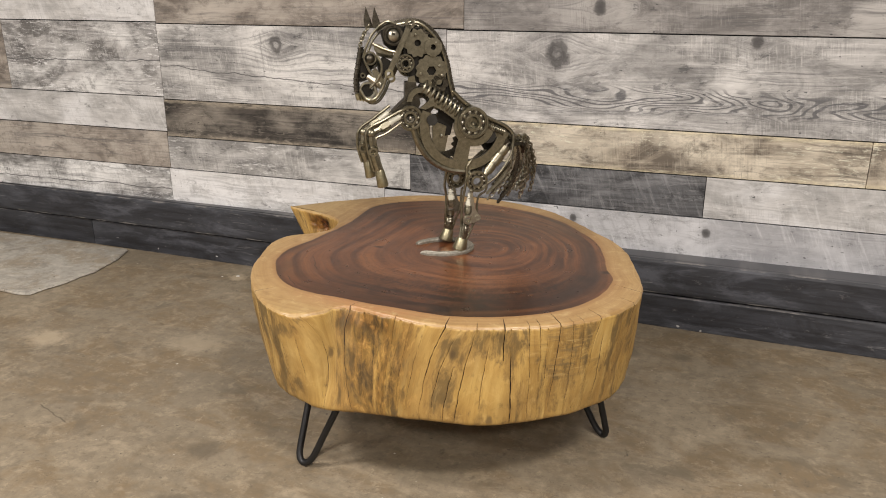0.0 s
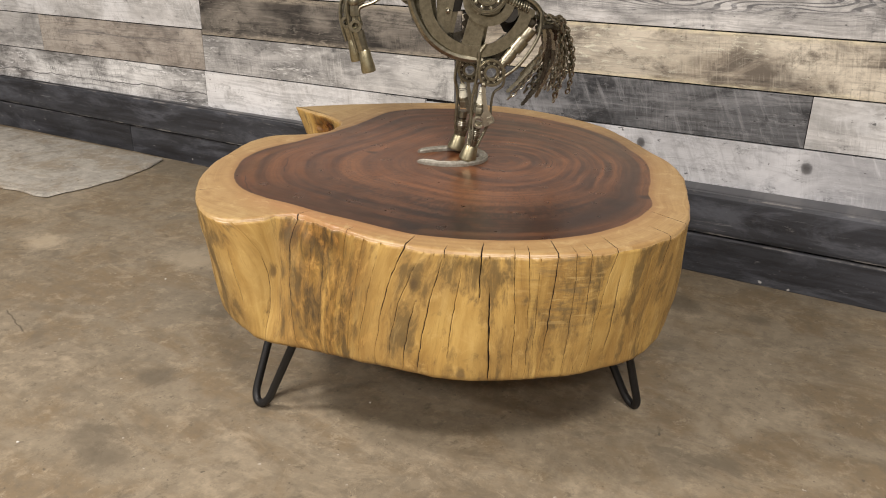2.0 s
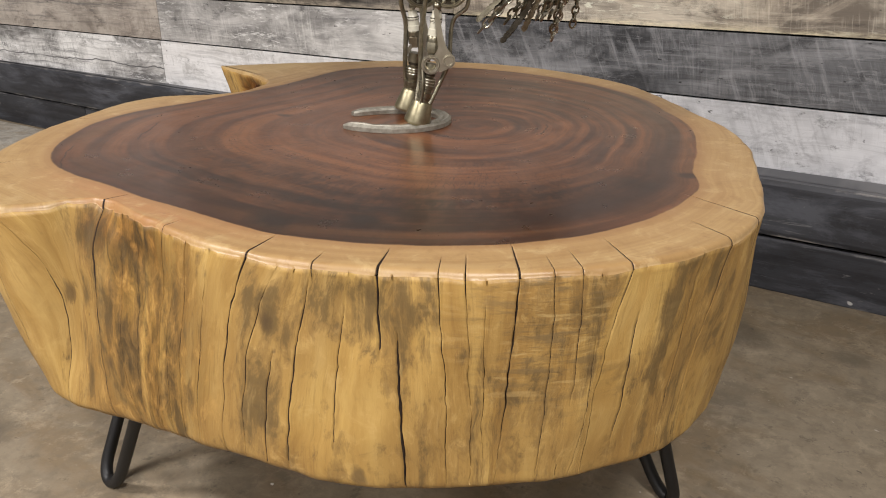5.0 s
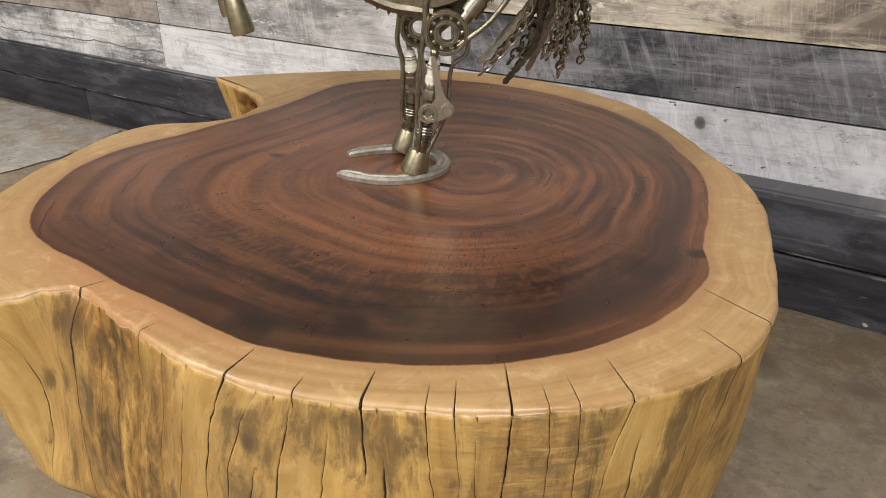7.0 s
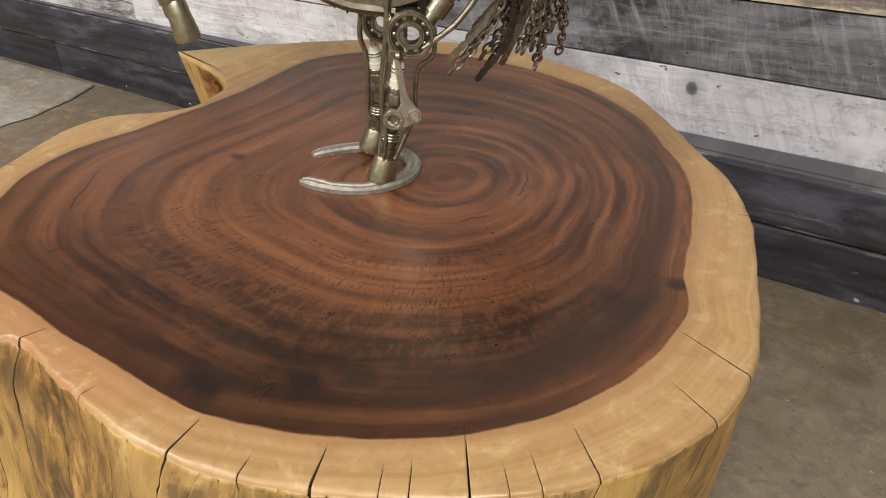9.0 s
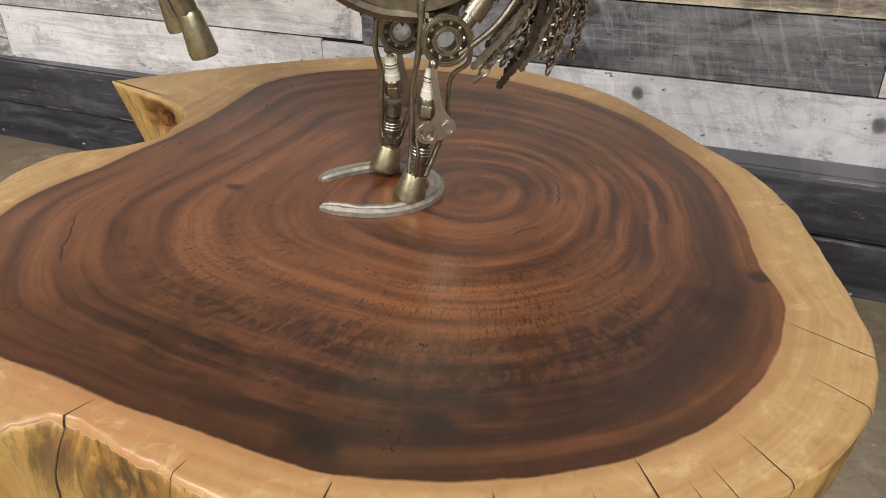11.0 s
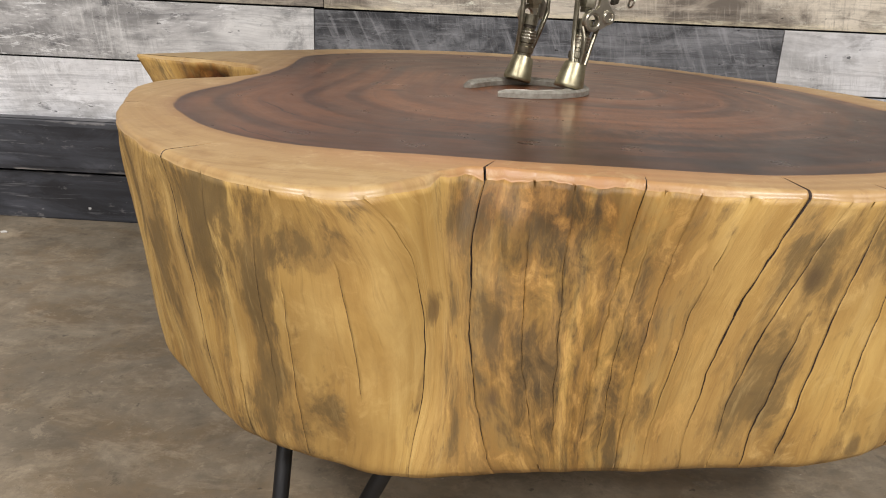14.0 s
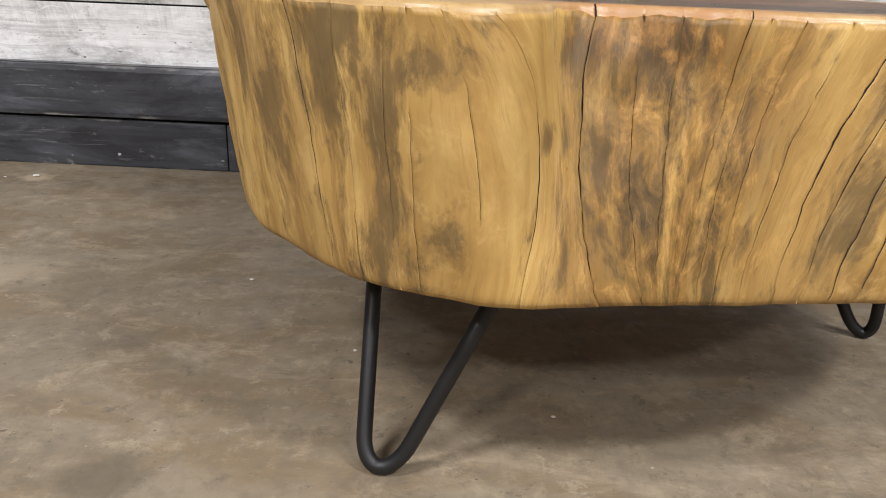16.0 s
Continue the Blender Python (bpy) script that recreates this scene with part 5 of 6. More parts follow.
        s.stepped(a, hip, [(0, 0.007), (0.12, 0.007), (0.12, 0.0105), (0.36, 0.0105), (0.36, 0.0085), (0.42, 0.0085), (0.42, 0.012), (0.72, 0.0125), (0.72, 0.009), (0.8, 0.011), (1, 0.0105)], 16)
        s.curve([k + Vector((-0.012, 0.004 * sgn, -0.014)), k + Vector((-0.05, 0.006 * sgn, 0.016)), hip + Vector((-0.012, 0.004 * sgn, -0.012)), hip + Vector((-0.016, 0, 0.03))], 0.0030)
        s.curve([k + Vector((0.02, 0, 0.005)), k + Vector((0.022, -0.004 * sgn, 0.03)), k + Vector((0.01, -0.006 * sgn, 0.05))], 0.0035)
    # barrel: two chainrings, plates and spokes
    cu, cz = -0.008, 0.287
    s.mat = 0
    c = Vector(q(cu, cz, 0.022))
    s.ring(c, 0.101, 0.080, 0.005, a0=192, a1=382, n=60)
    s.mat = 1
    s.ring(Vector(q(cu, cz, 0.012)) + Vector((0, 0, -0.002)), 0.100, 0.082, 0.004, 27, 0.012, 196, 385)
    s.mat = 0
    s.ring(Vector(q(cu, cz, -0.022)) + Vector((0.002, 0, 0.004)), 0.099, 0.078, 0.005, 26, 0.011, 196, 382)
    s.mat = 1
    s.ring(Vector(q(-0.035, 0.243, 0.0)), 0.052, 0.040, 0.004, 26, 0.006)
    s.ring(Vector(q(0.04, 0.27, -0.006)), 0.050, 0.036, 0.004, 24, 0.005, 60, 300)
    s.mat = 0
    for w, k in ((0.020, 0), (-0.020, 1)):
        off = [(u + 0.2 * w, z + 0.3 * w) for u, z in ((0.092, 0.330), (0.064, 0.352), (0.030, 0.334), (-0.006, 0.316), (-0.055, 0.292), (-0.112, 0.268), (-0.106, 0.256), (-0.070, 0.262), (-0.038, 0.258), (-0.004, 0.276), (0.014, 0.302), (0.040, 0.322), (0.062, 0.334), (0.080, 0.326))]
        s.plate(off, w, 0.005)
        s.plate([(u + 0.2 * w, z + 0.3 * w) for u, z in ((0.004, 0.262), (-0.024, 0.252), (-0.016, 0.206), (0.008, 0.190), (0.022, 0.198))], w, 0.004)
        s.plate([(u + 0.2 * w, z + 0.3 * w) for u, z in ((0.062, 0.300), (0.030, 0.286), (0.042, 0.226), (0.062, 0.222))], w * 0.3, 0.004)
    # backing inside the barrel, coloured as the shade in its gaps
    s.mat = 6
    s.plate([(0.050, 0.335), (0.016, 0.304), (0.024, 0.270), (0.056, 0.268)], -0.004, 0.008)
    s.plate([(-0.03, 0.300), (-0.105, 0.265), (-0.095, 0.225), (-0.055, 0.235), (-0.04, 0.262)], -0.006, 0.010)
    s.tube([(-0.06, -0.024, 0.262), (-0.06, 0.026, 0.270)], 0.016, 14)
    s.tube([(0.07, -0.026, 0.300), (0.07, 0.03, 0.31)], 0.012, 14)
    s.mat = 2
    s.ball(q(0.044, 0.268, 0.012), 0.0045, 6)
    s.ball(q(-0.010, 0.262, 0.024), 0.0055, 6)
    # girth strap and brisket
    s.mat = 0
    s.curve([q(0.108, 0.288, 0.03), q(0.096, 0.252, 0.028), q(0.070, 0.214, 0.026), q(0.030, 0.190, 0.022), q(-0.020, 0.182, 0.018)], 0.0068, 6, 8)
    s.roller_chain(s.curve([q(0.100, 0.290, 0.0), q(0.090, 0.245, 0.0), q(0.060, 0.206, 0.0), q(0.010, 0.184, 0.0), q(-0.04, 0.186, 0.0)], 0), 0.0085, 0.0042, 0.03)
    s.mat = 1
    s.plate([(0.104, 0.392), (0.127, 0.392), (0.128, 0.356), (0.158, 0.328), (0.152, 0.306), (0.112, 0.306), (0.094, 0.345)], 0.004, 0.028)
    s.mat = 0
    s.ring(q(0.090, 0.344, 0.024), 0.030, 0.019, 0.006, a0=0, a1=190, n=24)
    s.mat = 1
    s.ring(q(0.090, 0.344, 0.0), 0.028, 0.012, 0.02, n=24)
    s.mat = 0
    s.bearing(q(0.113, 0.307, 0.034), 0.0265, 0.015)
    s.bearing(q(0.117, 0.312, -0.030), 0.0255, 0.014)
    s.mat = 1
    s.tube([q(0.114, 0.308, -0.03), q(0.113, 0.307, 0.030)], 0.011, 14)
    s.mat = 2
    s.ball(q(0.113, 0.307, 0.032), 0.006, 7)
    s.mat = 0
    # hip hub
    s.ring(q(-0.030, 0.286, 0.026), 0.046, 0.030, 0.006, a0=175, a1=395, n=36)
    s.bearing(q(-0.027, 0.293, 0.034), 0.0345, 0.016)
    s.bearing(q(-0.027, 0.297, -0.030), 0.0335, 0.014)
    s.mat = 1
    s.tube([q(-0.027, 0.294, -0.03), q(-0.027, 0.293, 0.018)], 0.0125, 14)
    s.mat = 2
    s.ball(q(-0.027, 0.293, 0.020), 0.005, 6)
    s.mat = 0
    # springs along the back
    s.spring(q(0.090, 0.381, 0.010), q(-0.002, 0.316, 0.010), 0.0165, 0.0034, 10)
    s.mat = 1
    s.tube([q(0.092, 0.382, 0.010), q(-0.004, 0.314, 0.010)], 0.008, 10)
    s.mat = 0
    s.spring(q(-0.052, 0.290, 0.024), q(-0.100, 0.270, 0.024), 0.0068, 0.0018, 11)
    for w in (-0.018, 0.0, 0.018):
        s.curve([q(0.018, 0.365, w), q(-0.012, 0.338, w), q(-0.060, 0.306, w), q(-0.104, 0.284, w), q(-0.122, 0.262, w), q(-0.118, 0.232, w)], 0.0042)
    s.mat = 1
    s.roller_chain(s.curve([q(0.020, 0.362), q(-0.02, 0.332), q(-0.07, 0.302), q(-0.118, 0.275)], 0), 0.0085, 0.0045, 0.03)
    s.mat = 0
    for k in range(4):
        a = Vector(q(-0.078 - 0.006 * k, 0.215 + 0.010 * k, 0.012 - 0.012 * k))
        s.tube([a, a + Vector((-0.022, 0, 0.026))], 0.0055, 8)
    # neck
    # back plate whose black colour stands for shade between the gears
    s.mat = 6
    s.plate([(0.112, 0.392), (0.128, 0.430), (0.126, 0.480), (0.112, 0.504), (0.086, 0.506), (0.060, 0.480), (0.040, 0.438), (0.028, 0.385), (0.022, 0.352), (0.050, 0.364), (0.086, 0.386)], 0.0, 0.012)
    for w in (0.014, -0.014):
        s.mat = 0
        s.ring(q(0.066, 0.411, w), 0.0315, 0.0105, 0.004, 13, 0.0045, hole=6)
        s.ring(q(0.096, 0.470, w), 0.0260, 0.0070, 0.004, 12, 0.0050)
        s.ring(q(0.062, 0.460, w * 1.3), 0.0195, 0.0060, 0.004, n=30)
        s.plate([(u + 0.2 * w, z + 0.3 * w) for u, z in ((0.118, 0.398), (0.104, 0.402), (0.094, 0.352), (0.110, 0.340), (0.120, 0.352))], w, 0.004)
        s.mat = 1
        s.ring(q(0.048, 0.384, w), 0.017, 0.008, 0.004, 10, 0.003)
        s.ring(q(0.075, 0.498, w), 0.010, 0.005, 0.004, n=18)
        s.mat = 0
        s.bearing(q(0.123, 0.426, w * 1.5), 0.0195, 0.012)
        s.curve([q(0.145, 0.508, w), q(0.096, 0.512, w), q(0.058, 0.482, w), q(0.036, 0.436, w), q(0.026, 0.385, w), q(0.018, 0.356, w)], 0.0030)
    s.mat = 2
    for u, z in ((0.089, 0.404), (0.048, 0.420), (0.100, 0.486), (0.056, 0.47), (0.042, 0.40)):
        s.ball(q(u, z, 0.018), 0.0032, 5)
    s.mat = 1
    s.roller_chain(s.curve([q(0.180, 0.500), q(0.144, 0.516), q(0.096, 0.519), q(0.056, 0.490), q(0.033, 0.440), q(0.021, 0.385), q(0.012, 0.352)], 0), 0.0085, 0.0046, 0.016)
    # spanner along the cheek
    s.mat = 0
    for w in (0.026, -0.026):
        a, b = Vector(q(0.112, 0.503, w)), Vector(q(0.157, 0.408, w))
        s.plate([(a.x - 0.005, a.z - 0.003), (a.x + 0.006, a.z + 0.002), (b.x + 0.005, b.z + 0.002), (b.x - 0.005, b.z - 0.003)], w, 0.005)
        s.ring(a + Vector((-0.001, 0, 0.004)), 0.0105, 0.0052, 0.005, a0=110, a1=430, n=20)
        s.mat = 3
        s.ring(b + Vector((0.001, 0, -0.004)), 0.0095, 0.0048, 0.006, n=20)
        s.mat = 0
        # eye in its race
        s.mat = 1
        s.ring(q(0.148, 0.485, w * 0.8), 0.0220, 0.0150, 0.010, n=32)
        s.torus(Vector(q(0.148, 0.485, w)), (0, 1, 0), 0.0195, 0.0028, n=30)
        s.mat = 2
        s.ball(q(0.148, 0.485, w * 0.72), 0.0148, 9)
        s.mat = 1
        s.tube([q(0.146, 0.487, w * 1.28), q(0.146, 0.482, w * 1.30)], 0.0035, 6)
        # cheek frame
        s.mat = 0
        s.curve([q(0.176, 0.506, w * 0.6), q(0.194, 0.486, w * 0.7), q(0.206, 0.462, w * 0.7), q(0.214, 0.440, w * 0.6)], 0.0026)
        s.curve([q(0.140, 0.508, w * 0.5), q(0.160, 0.514, w * 0.6), q(0.178, 0.505, w * 0.6)], 0.0034)
        s.mat = 0
        s.curve([q(0.192, 0.468, w * 0.7), q(0.168, 0.456, w * 0.9), q(0.142, 0.448, w)], 0.0030)
        s.curve([q(0.222, 0.372, w * 0.6), q(0.208, 0.352, w * 0.7), q(0.190, 0.352, w * 0.8), q(0.174, 0.372, w * 0.9), q(0.162, 0.400, w)], 0.0036)
        s.curve([q(0.210, 0.432, w * 0.6), q(0.196, 0.404, w * 0.7), q(0.178, 0.380, w * 0.8)], 0.0030)
        s.curve([q(0.186, 0.446, w * 0.7), q(0.174, 0.424, w * 0.85), q(0.178, 0.400, w * 0.85), q(0.200, 0.376, w * 0.7)], 0.0032)
        s.mat = 1
        s.ball(q(0.199, 0.438, w * 0.55), 0.0110, 7)
        s.mat = 2
        s.stepped(q(0.206, 0.402, w * 0.6), q(0.178, 0.382, w * 0.7), [(0, 0.0055), (0.3, 0.0055), (0.3, 0.0075), (0.55, 0.0075), (0.55, 0.005), (1, 0.005)], 6)
        s.torus(Vector(q(0.206, 0.372, w * 0.55)), (0, 1, 0), 0.016, 0.0026, n=24)
        s.mat = 0
        s.torus(Vector(q(0.216, 0.404, w * 0.45)), (0, 1, 0), 0.0045, 0.0018, n=14)
        # ear
        e = 0.012 if w > 0 else -0.012
        du = 0.0 if w < 0 else -0.016
        s.mat = 1
        s.plate([(0.209 + du, 0.505), (0.211 + du, 0.522), (0.206 + du, 0.549), (0.199 + du, 0.530), (0.190 + du, 0.506)], e, 0.004)
    s.mat = 1
    for sx in (0.010, -0.010):
        path = s.curve([q(0.219, 0.462, sx), q(0.225, 0.430, sx), q(0.231, 0.398, sx), q(0.231, 0.372, sx)], 0.0052)
        for p in path[::2]:
            s.torus(p, (0.1, 0, 1), 0.0056, 0.0016, n=12, m=5)
    s.mat = 3
    for k in range(7):
        s.stepped(q(0.230 - 0.006 * k, 0.366 - 0.004 * min(k, 4), 0.012 - 0.004 * (k % 3)), q(0.226 - 0.006 * k, 0.352, 0.012 - 0.004 * (k % 3)), [(0, 0.005), (1, 0.0055)], 6)
    # plates behind muzzle and eye, shade painted in as near-black
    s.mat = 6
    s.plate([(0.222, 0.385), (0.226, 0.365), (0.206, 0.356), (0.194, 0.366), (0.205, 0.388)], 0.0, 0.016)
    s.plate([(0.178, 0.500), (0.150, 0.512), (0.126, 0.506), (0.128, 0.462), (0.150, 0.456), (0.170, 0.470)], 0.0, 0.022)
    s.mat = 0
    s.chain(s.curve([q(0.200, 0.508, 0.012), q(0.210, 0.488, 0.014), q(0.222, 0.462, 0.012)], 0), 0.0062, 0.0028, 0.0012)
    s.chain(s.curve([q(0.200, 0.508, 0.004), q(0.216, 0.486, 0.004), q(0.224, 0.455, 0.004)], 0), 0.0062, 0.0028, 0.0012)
    # nose and cheek gaps filled with shade-coloured plates
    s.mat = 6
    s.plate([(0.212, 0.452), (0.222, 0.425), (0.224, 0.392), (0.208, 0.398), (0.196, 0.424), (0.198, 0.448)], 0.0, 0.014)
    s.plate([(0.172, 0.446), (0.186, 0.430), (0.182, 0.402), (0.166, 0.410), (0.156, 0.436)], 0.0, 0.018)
    s.mat = 0
    for w in (0.019, -0.019):
        s.plate([(u + 0.2 * w, z + 0.3 * w) for u, z in ((0.190, 0.462), (0.180, 0.468), (0.150, 0.452), (0.148, 0.444), (0.166, 0.446), (0.188, 0.452))], w, 0.003)
        s.plate([(u + 0.2 * w, z + 0.3 * w) for u, z in ((0.196, 0.412), (0.186, 0.418), (0.170, 0.392), (0.182, 0.384))], w, 0.003)
        s.torus(Vector(q(0.199, 0.438, w)), (0, 1, 0), 0.0125, 0.0024, n=22)
    # raised forelegs
    for hip, knee, mid, hoof, w in (((0.132, 0.311), (0.196, 0.273), (0.194, 0.234), (0.1815, 0.189), 0.056), ((0.160, 0.326), (0.217, 0.281), (0.221, 0.248), (0.212, 0.2145), 0.0147)):
        a, b, c, d = Vector(q(*hip, w * 0.7)), Vector(q(*knee, w)), Vector(q(*mid, w)), Vector(q(*hoof, w))
        s.mat = 0
        s.plug(a.lerp(b, 0.98), a.lerp(b, -0.05), 0.0115)
        s.mat = 0
        s.stepped(a.lerp(b, 0.55), b, [(0, 0.0095), (0.4, 0.0095), (0.4, 0.007), (1, 0.0085)], 10)
        s.curve([a + Vector((0, 0, -0.014)), a.lerp(b, 0.5) + Vector((0, 0.006, -0.017)), b + Vector((-0.008, 0.004, -0.012)), c + Vector((-0.010, 0.002, 0))], 0.0030)
        s.curve([a + Vector((0, 0, 0.012)), a.lerp(b, 0.6) + Vector((0, 0.004, 0.014)), b + Vector((0.010, 0, 0.006)), c + Vector((0.011, 0, 0.004)), d + Vector((0.011, 0, 0.0))], 0.0034)
        s.ball(b, 0.0105, 7)
        s.ring(c + Vector((0, 0.009, 0)), 0.0105, 0.0055, 0.006, n=20)
        s.stepped(b, c, [(0, 0.008), (0.3, 0.0095), (0.6, 0.0095), (0.62, 0.007), (1, 0.008)], 8)
        s.stepped(c, d, [(0, 0.0085), (0.2, 0.0085), (0.2, 0.0105), (0.9, 0.0098), (1, 0.009)], 8)
        s.mat = 3
        s.stepped(d + Vector((0.000, 0, 0.005)), d + Vector((-0.008, 0, -0.034)), [(0, 0.0085), (0.08, 0.0100), (0.9, 0.0128), (1, 0.0120)], 18)
    # tail of chains
    for k in range(30):
        f = k / 29
        w0 = rnd.uniform(-0.02, 0.014)
        dark = f < 0.62 and k % 5
        tip = Vector((-0.064 - 0.120 * f + rnd.uniform(-0.014, 0.014), -0.030 - 0.045 * f + rnd.uniform(-0.018, 0.02), 0.088 + rnd.uniform(-0.008, 0.045) + 0.02 * math.sin(f * 3)))
        root = Vector(q(-0.118, 0.262 + rnd.uniform(-0.03, 0.012), w0))
        bow = Vector((-0.128 - 0.034 * f, w0 * 0.6 - 0.016 * f, 0.225 + 0.03 * f))
        low = root.lerp(tip, 0.62) + Vector((-0.030 + 0.002 * f, 0, 0.004 + 0.006 * f))
        path = s.curve([root, bow, low, tip], 0, 8)
        if dark:
            s.mat = 0 if k % 2 else 1
            s.roller_chain(path, 0.0105, 0.0040, 0.0070)
        else:
            s.mat = 0 if k % 3 else 2
            s.chain(path, 0.0098, 0.0043, 0.0015)
    me = mesh_of("horse_sculpture", s.v, s.f, [STEEL, DULL, BRIGHT, BRASS, CERAMIC, SHOE, GAP_SHADE], s.m)
    bm = bmesh.new()
    bm.from_mesh(me)
    bmesh.ops.recalc_face_normals(bm, faces=bm.faces)
    for f in bm.faces:
        f.smooth = len(f.verts) == 4
    for e in bm.edges:
        if len(e.link_faces) == 2 and e.calc_face_angle(0) > 0.6:
            e.smooth = False
    bm.to_mesh(me)
    bm.free()
    ob = new("horse_sculpture", me)
    fwd, left = Vector((-0.866, -0.5, 0)), Vector((0.5, -0.866, 0))
    ob.matrix_world = Matrix(((fwd.x, left.x, 0, -0.455), (fwd.y, left.y, 0, 1.685), (0, 0, 1, TOP), (0, 0, 0, 1)))
    return tagged(ob, "rearing horse sculpture welded from scrap gears, bearings and chains", "sculpture")


build_horse()

# ---- dark skirting boards ----
def skirting(x0, x1, z0, z1, face, name="baseboard"):
    bm = box(bmesh.new(), -(x1 - x0) / 2 + 0.0006, (x1 - x0) / 2 - 0.0006, face - 2.3825, Y1 - 0.001 - 2.3825, -(z1 - z0) / 2, (z1 - z0) / 2, 0.012 if z0 > 0 else 0.004)
    for v in bm.verts:
        if v.co.y < face - 2.3825 + 0.02:
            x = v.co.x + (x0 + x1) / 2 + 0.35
            v.co.y += min(0.054, max(-0.045, -0.023 * x)) - (min(0.010, max(0.0, 0.010 * x)) if z0 == 0 else 0.0)
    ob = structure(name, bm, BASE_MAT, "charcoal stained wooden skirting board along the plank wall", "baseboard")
    ob.location = ((x0 + x1) / 2, 2.3825, (z0 + z1) / 2)
    return ob


FACE = 2.347
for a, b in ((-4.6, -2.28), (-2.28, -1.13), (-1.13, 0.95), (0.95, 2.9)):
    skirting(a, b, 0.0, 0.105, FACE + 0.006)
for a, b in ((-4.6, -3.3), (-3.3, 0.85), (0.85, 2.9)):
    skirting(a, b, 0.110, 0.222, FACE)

# ---- wall planks ----
PALE = weathered("whitewashed_plank", (0.396, 0.391, 0.380), (0.660, 0.649, 0.632), (0.840, 0.842, 0.845), 0.6, 1.2, grain=0.5, strokes=0.35)
GREY = weathered("light_grey_plank", (0.231, 0.226, 0.217), (0.506, 0.495, 0.479), (0.814, 0.803, 0.770), 0.8, 1.5, grain=0.75)
MOTTLED = weathered("mottled_plank", (0.143, 0.138, 0.132), (0.462, 0.451, 0.440), (0.880, 0.880, 0.864), 1.0, 2.2, split=(-0.01, 0.01))
TAUPE = weathered("taupe_plank", (0.154, 0.130, 0.109), (0.363, 0.319, 0.275), (0.550, 0.501, 0.440), 0.5, 1.6)
CREAM = weathered("cream_flaked_plank", (0.165, 0.138, 0.108), (0.460, 0.398, 0.312), (0.858, 0.781, 0.638), 1.0, 1.9, grey=(0.066, 0.055, 0.044), edge=(0.880, 0.781, 0.528))
DARK = weathered("charcoal_plank", (0.034, 0.035, 0.038), (0.120, 0.122, 0.128), (0.350, 0.352, 0.360), 0.35, 2.2, grey=(0.016, 0.016, 0.018), grain=0.7, strokes=0.55)
BROWN = weathered("dark_brown_plank", (0.026, 0.023, 0.020), (0.086, 0.074, 0.063), (0.319, 0.286, 0.242), 0.9, 2.2, grey=(0.013, 0.012, 0.011), edge=(0.506, 0.440, 0.341))


def plank_row(z0, z1, cuts, mats):
    """Planks of one course between the cuts."""
    for a, b, m in zip(cuts, cuts[1:], mats):
        kn = ()
        if isinstance(m, tuple):
            m, kn = m[0], m[1:]
        w, h = b - a, z1 - z0
        bm = box(bmesh.new(), -w / 2 + 0.0008, w / 2 - 0.0008, 0, 0.011, -h / 2 + 0.0008, h / 2 - 0.0008, 0.0012)
        ob = part("plank", bm, m, wall_north)
        ob.location = ((a + b) / 2, Y1, (z0 + z1) / 2)


def with_knots(name, tones, a, b, z0, z1, spots, **more):
    """A board material with knots at wall places (x, z, radius)."""
    cx, cz = (a + b) / 2, (z0 + z1) / 2
    return weathered(name, *tones, knots=[(x - cx, z - cz, r) for x, z, r in spots], **more)


GREY_TONES = ((0.220, 0.216, 0.209), (0.517, 0.506, 0.492), (0.825, 0.812, 0.786))
K_LOW = with_knots("knotty_pale_plank", ((0.31, 0.312, 0.325), (0.46, 0.464, 0.48), (0.66, 0.665, 0.68)), -0.978, 1.25, 0.19, 0.339, [(-0.316, 0.302, 0.011), (0.093, 0.293, 0.013)], wash=0.3, contrast=0.9, grain=0.4, strokes=0.6)
K_WIDE = with_knots("knotty_wide_plank", GREY_TONES, -0.75, 0.95, 0.602, 0.877, [(-0.39, 0.815, 0.036), (0.17, 0.862, 0.016)], wash=0.4, contrast=1.2, cathedral=-0.055)
K_LEFT = with_knots("knotty_light_plank", GREY_TONES, -1.868, -0.75, 0.610, 0.880, [(-1.374, 0.817, 0.026)], wash=0.4, contrast=1.1, split=(-0.045, -0.055))
K_TOP = with_knots("knotty_upper_plank", ((0.17, 0.16, 0.152), (0.38, 0.362, 0.345), (0.58, 0.56, 0.535)), -0.692, 1.1, 0.879, 1.14, [(-0.27, 0.95, 0.02)], wash=0.3)

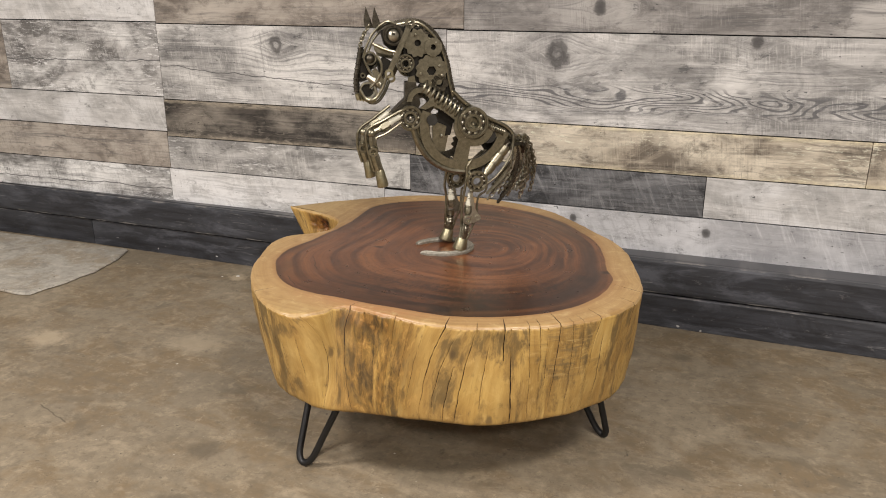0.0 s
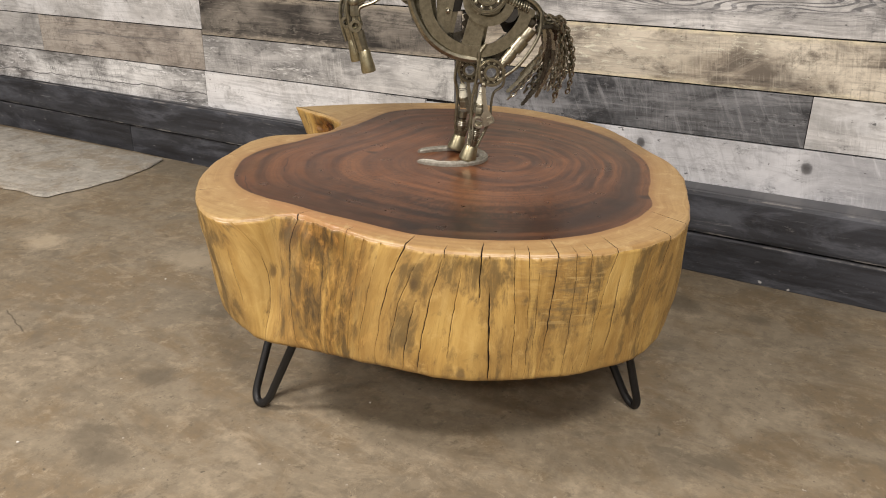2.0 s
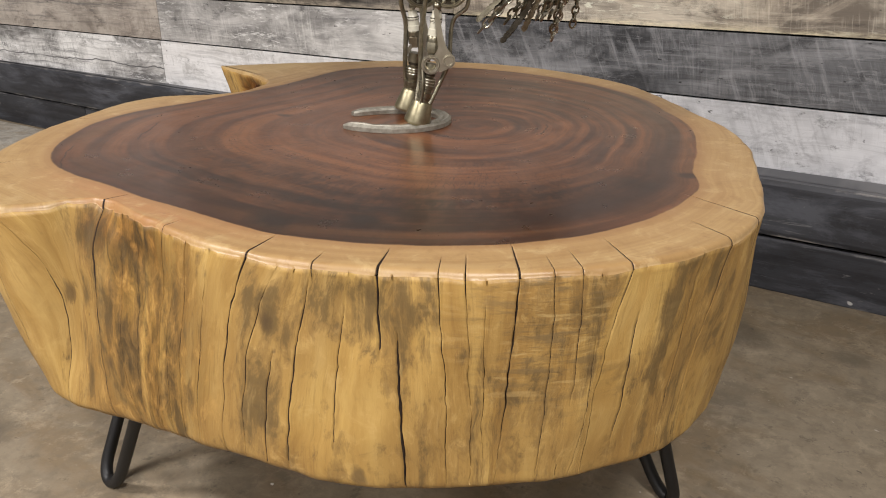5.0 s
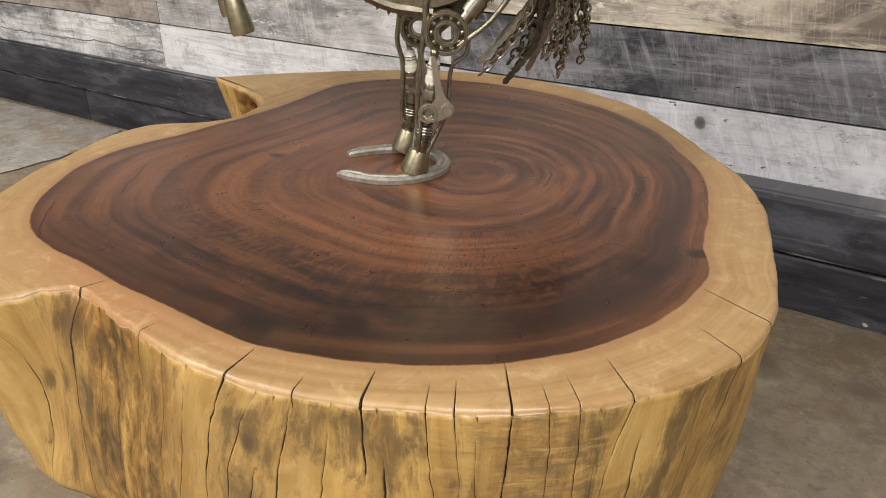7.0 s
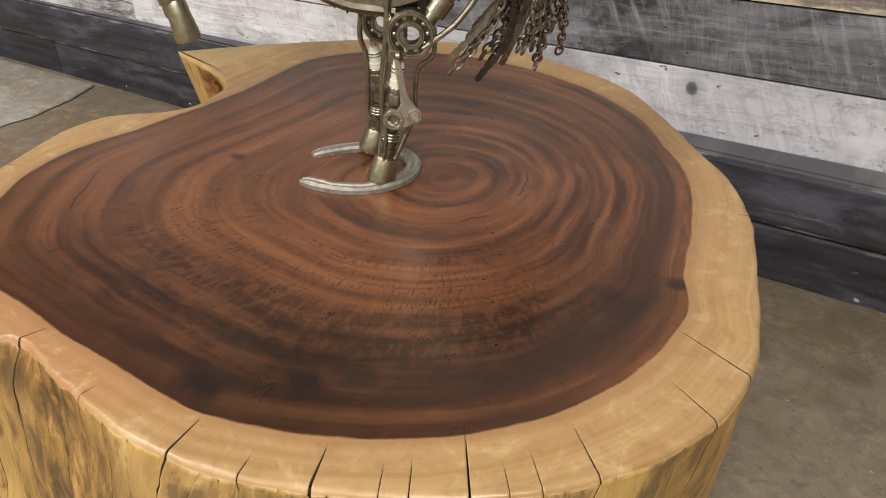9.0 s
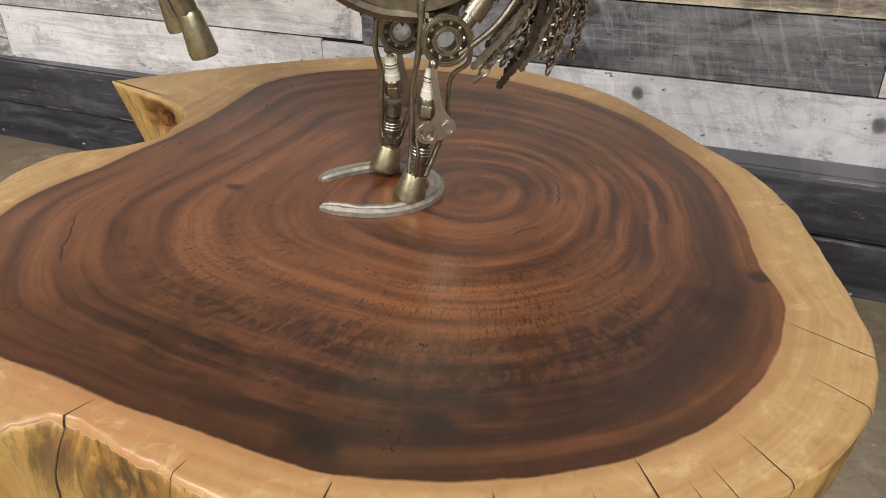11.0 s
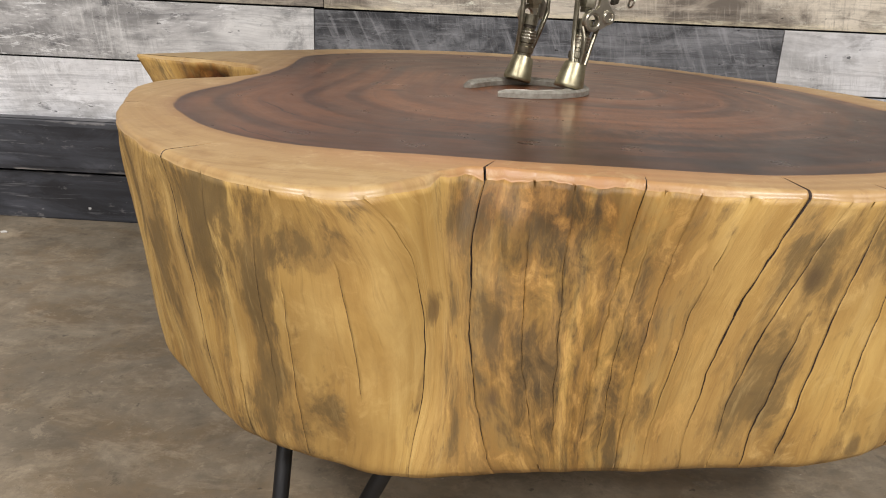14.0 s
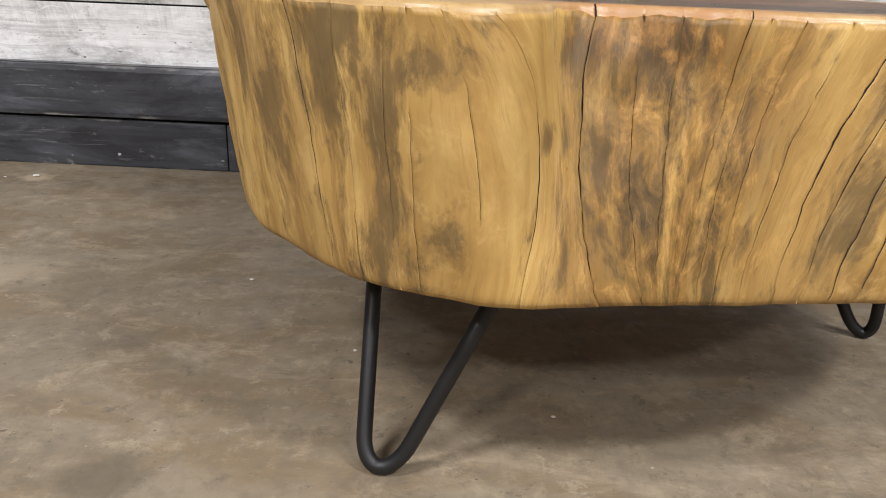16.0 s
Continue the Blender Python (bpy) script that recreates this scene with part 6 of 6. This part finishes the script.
plank_row(0.19, 0.345, (-4.6, -3.1, -1.879, -0.978), (GREY, MOTTLED, PALE))
plank_row(0.19, 0.339, (-0.978, 1.25, 2.9), (K_LOW, PALE))
plank_row(0.347, 0.486, (-4.6, -2.75, -1.873), (GREY, TAUPE))
plank_row(0.347, 0.469, (-1.873, -0.880), (GREY,))
plank_row(0.341, 0.467, (-0.880, 0.077, 1.5, 2.9), (DARK, PALE, GREY))
plank_row(0.488, 0.616, (-4.6, -3.3, -1.870), (GREY, PALE))
plank_row(0.471, 0.608, (-1.870, -0.86), (BROWN,))
plank_row(0.469, 0.600, (-0.86, 0.502, 1.9, 2.9), (CREAM, CREAM, TAUPE))
plank_row(0.618, 0.885, (-4.6, -2.61, -1.868), (TAUPE, MOTTLED))
plank_row(0.610, 0.880, (-1.868, -0.75), (K_LEFT,))
plank_row(0.602, 0.877, (-0.75, 0.95, 2.9), (K_WIDE, GREY))
plank_row(0.887, 1.14, (-4.6, -3.2, -1.866), (GREY, PALE))
plank_row(0.882, 1.14, (-1.866, -0.692), (TAUPE,))
plank_row(0.879, 1.14, (-0.692, 1.1, 2.9), (K_TOP, CREAM))
z, i = 1.142, 0
tones = [GREY, DARK, PALE, TAUPE, MOTTLED, BROWN, CREAM]
while z < 2.84:
    h = (0.13, 0.27, 0.13)[i % 3]
    top = min(z + h, 2.845)
    off = (0.3, 1.1, 0.7)[i % 3]
    plank_row(z, top - 0.002, (-4.6, -4.0 + off, -2.4 + off, -0.9 + off, 0.6 + off, 2.9), [tones[(i * 3 + k * 2) % 7] for k in range(5)])
    z, i = top, i + 1


# ---- loose chips on the floor ----
def paint_chip(x, y, size):
    bm = bmesh.new()
    bmesh.ops.create_icosphere(bm, subdivisions=1, radius=size)
    rnd = random.Random(int(abs(x * 1000)))
    for v in bm.verts:
        v.co = Vector((v.co.x * rnd.uniform(0.7, 1.4), v.co.y * rnd.uniform(0.6, 1.1), v.co.z * 0.35))
    low = min(v.co.z for v in bm.verts)
    me = bpy.data.meshes.new("paint_chip")
    bm.to_mesh(me)
    bm.free()
    me.materials.append(CHIP)
    ob = tagged(new("paint_chip", me), "tiny pale paint chip lying on the concrete floor", "chip", "chips on the floor")
    ob.location = (x, y, -low)


CHIP = plain("pale_chip", (0.62, 0.60, 0.55), 0.7, 0.1, 300.0)
for x, y, size in ((-0.923, 1.759, 0.0035), (-1.506, 2.271, 0.007), (-1.56, 2.25, 0.004), (-0.745, 1.55, 0.003), (-1.27, 1.62, 0.003), (-0.52, 1.42, 0.0025), (-0.98, 1.02, 0.003)):
    paint_chip(x, y, size)
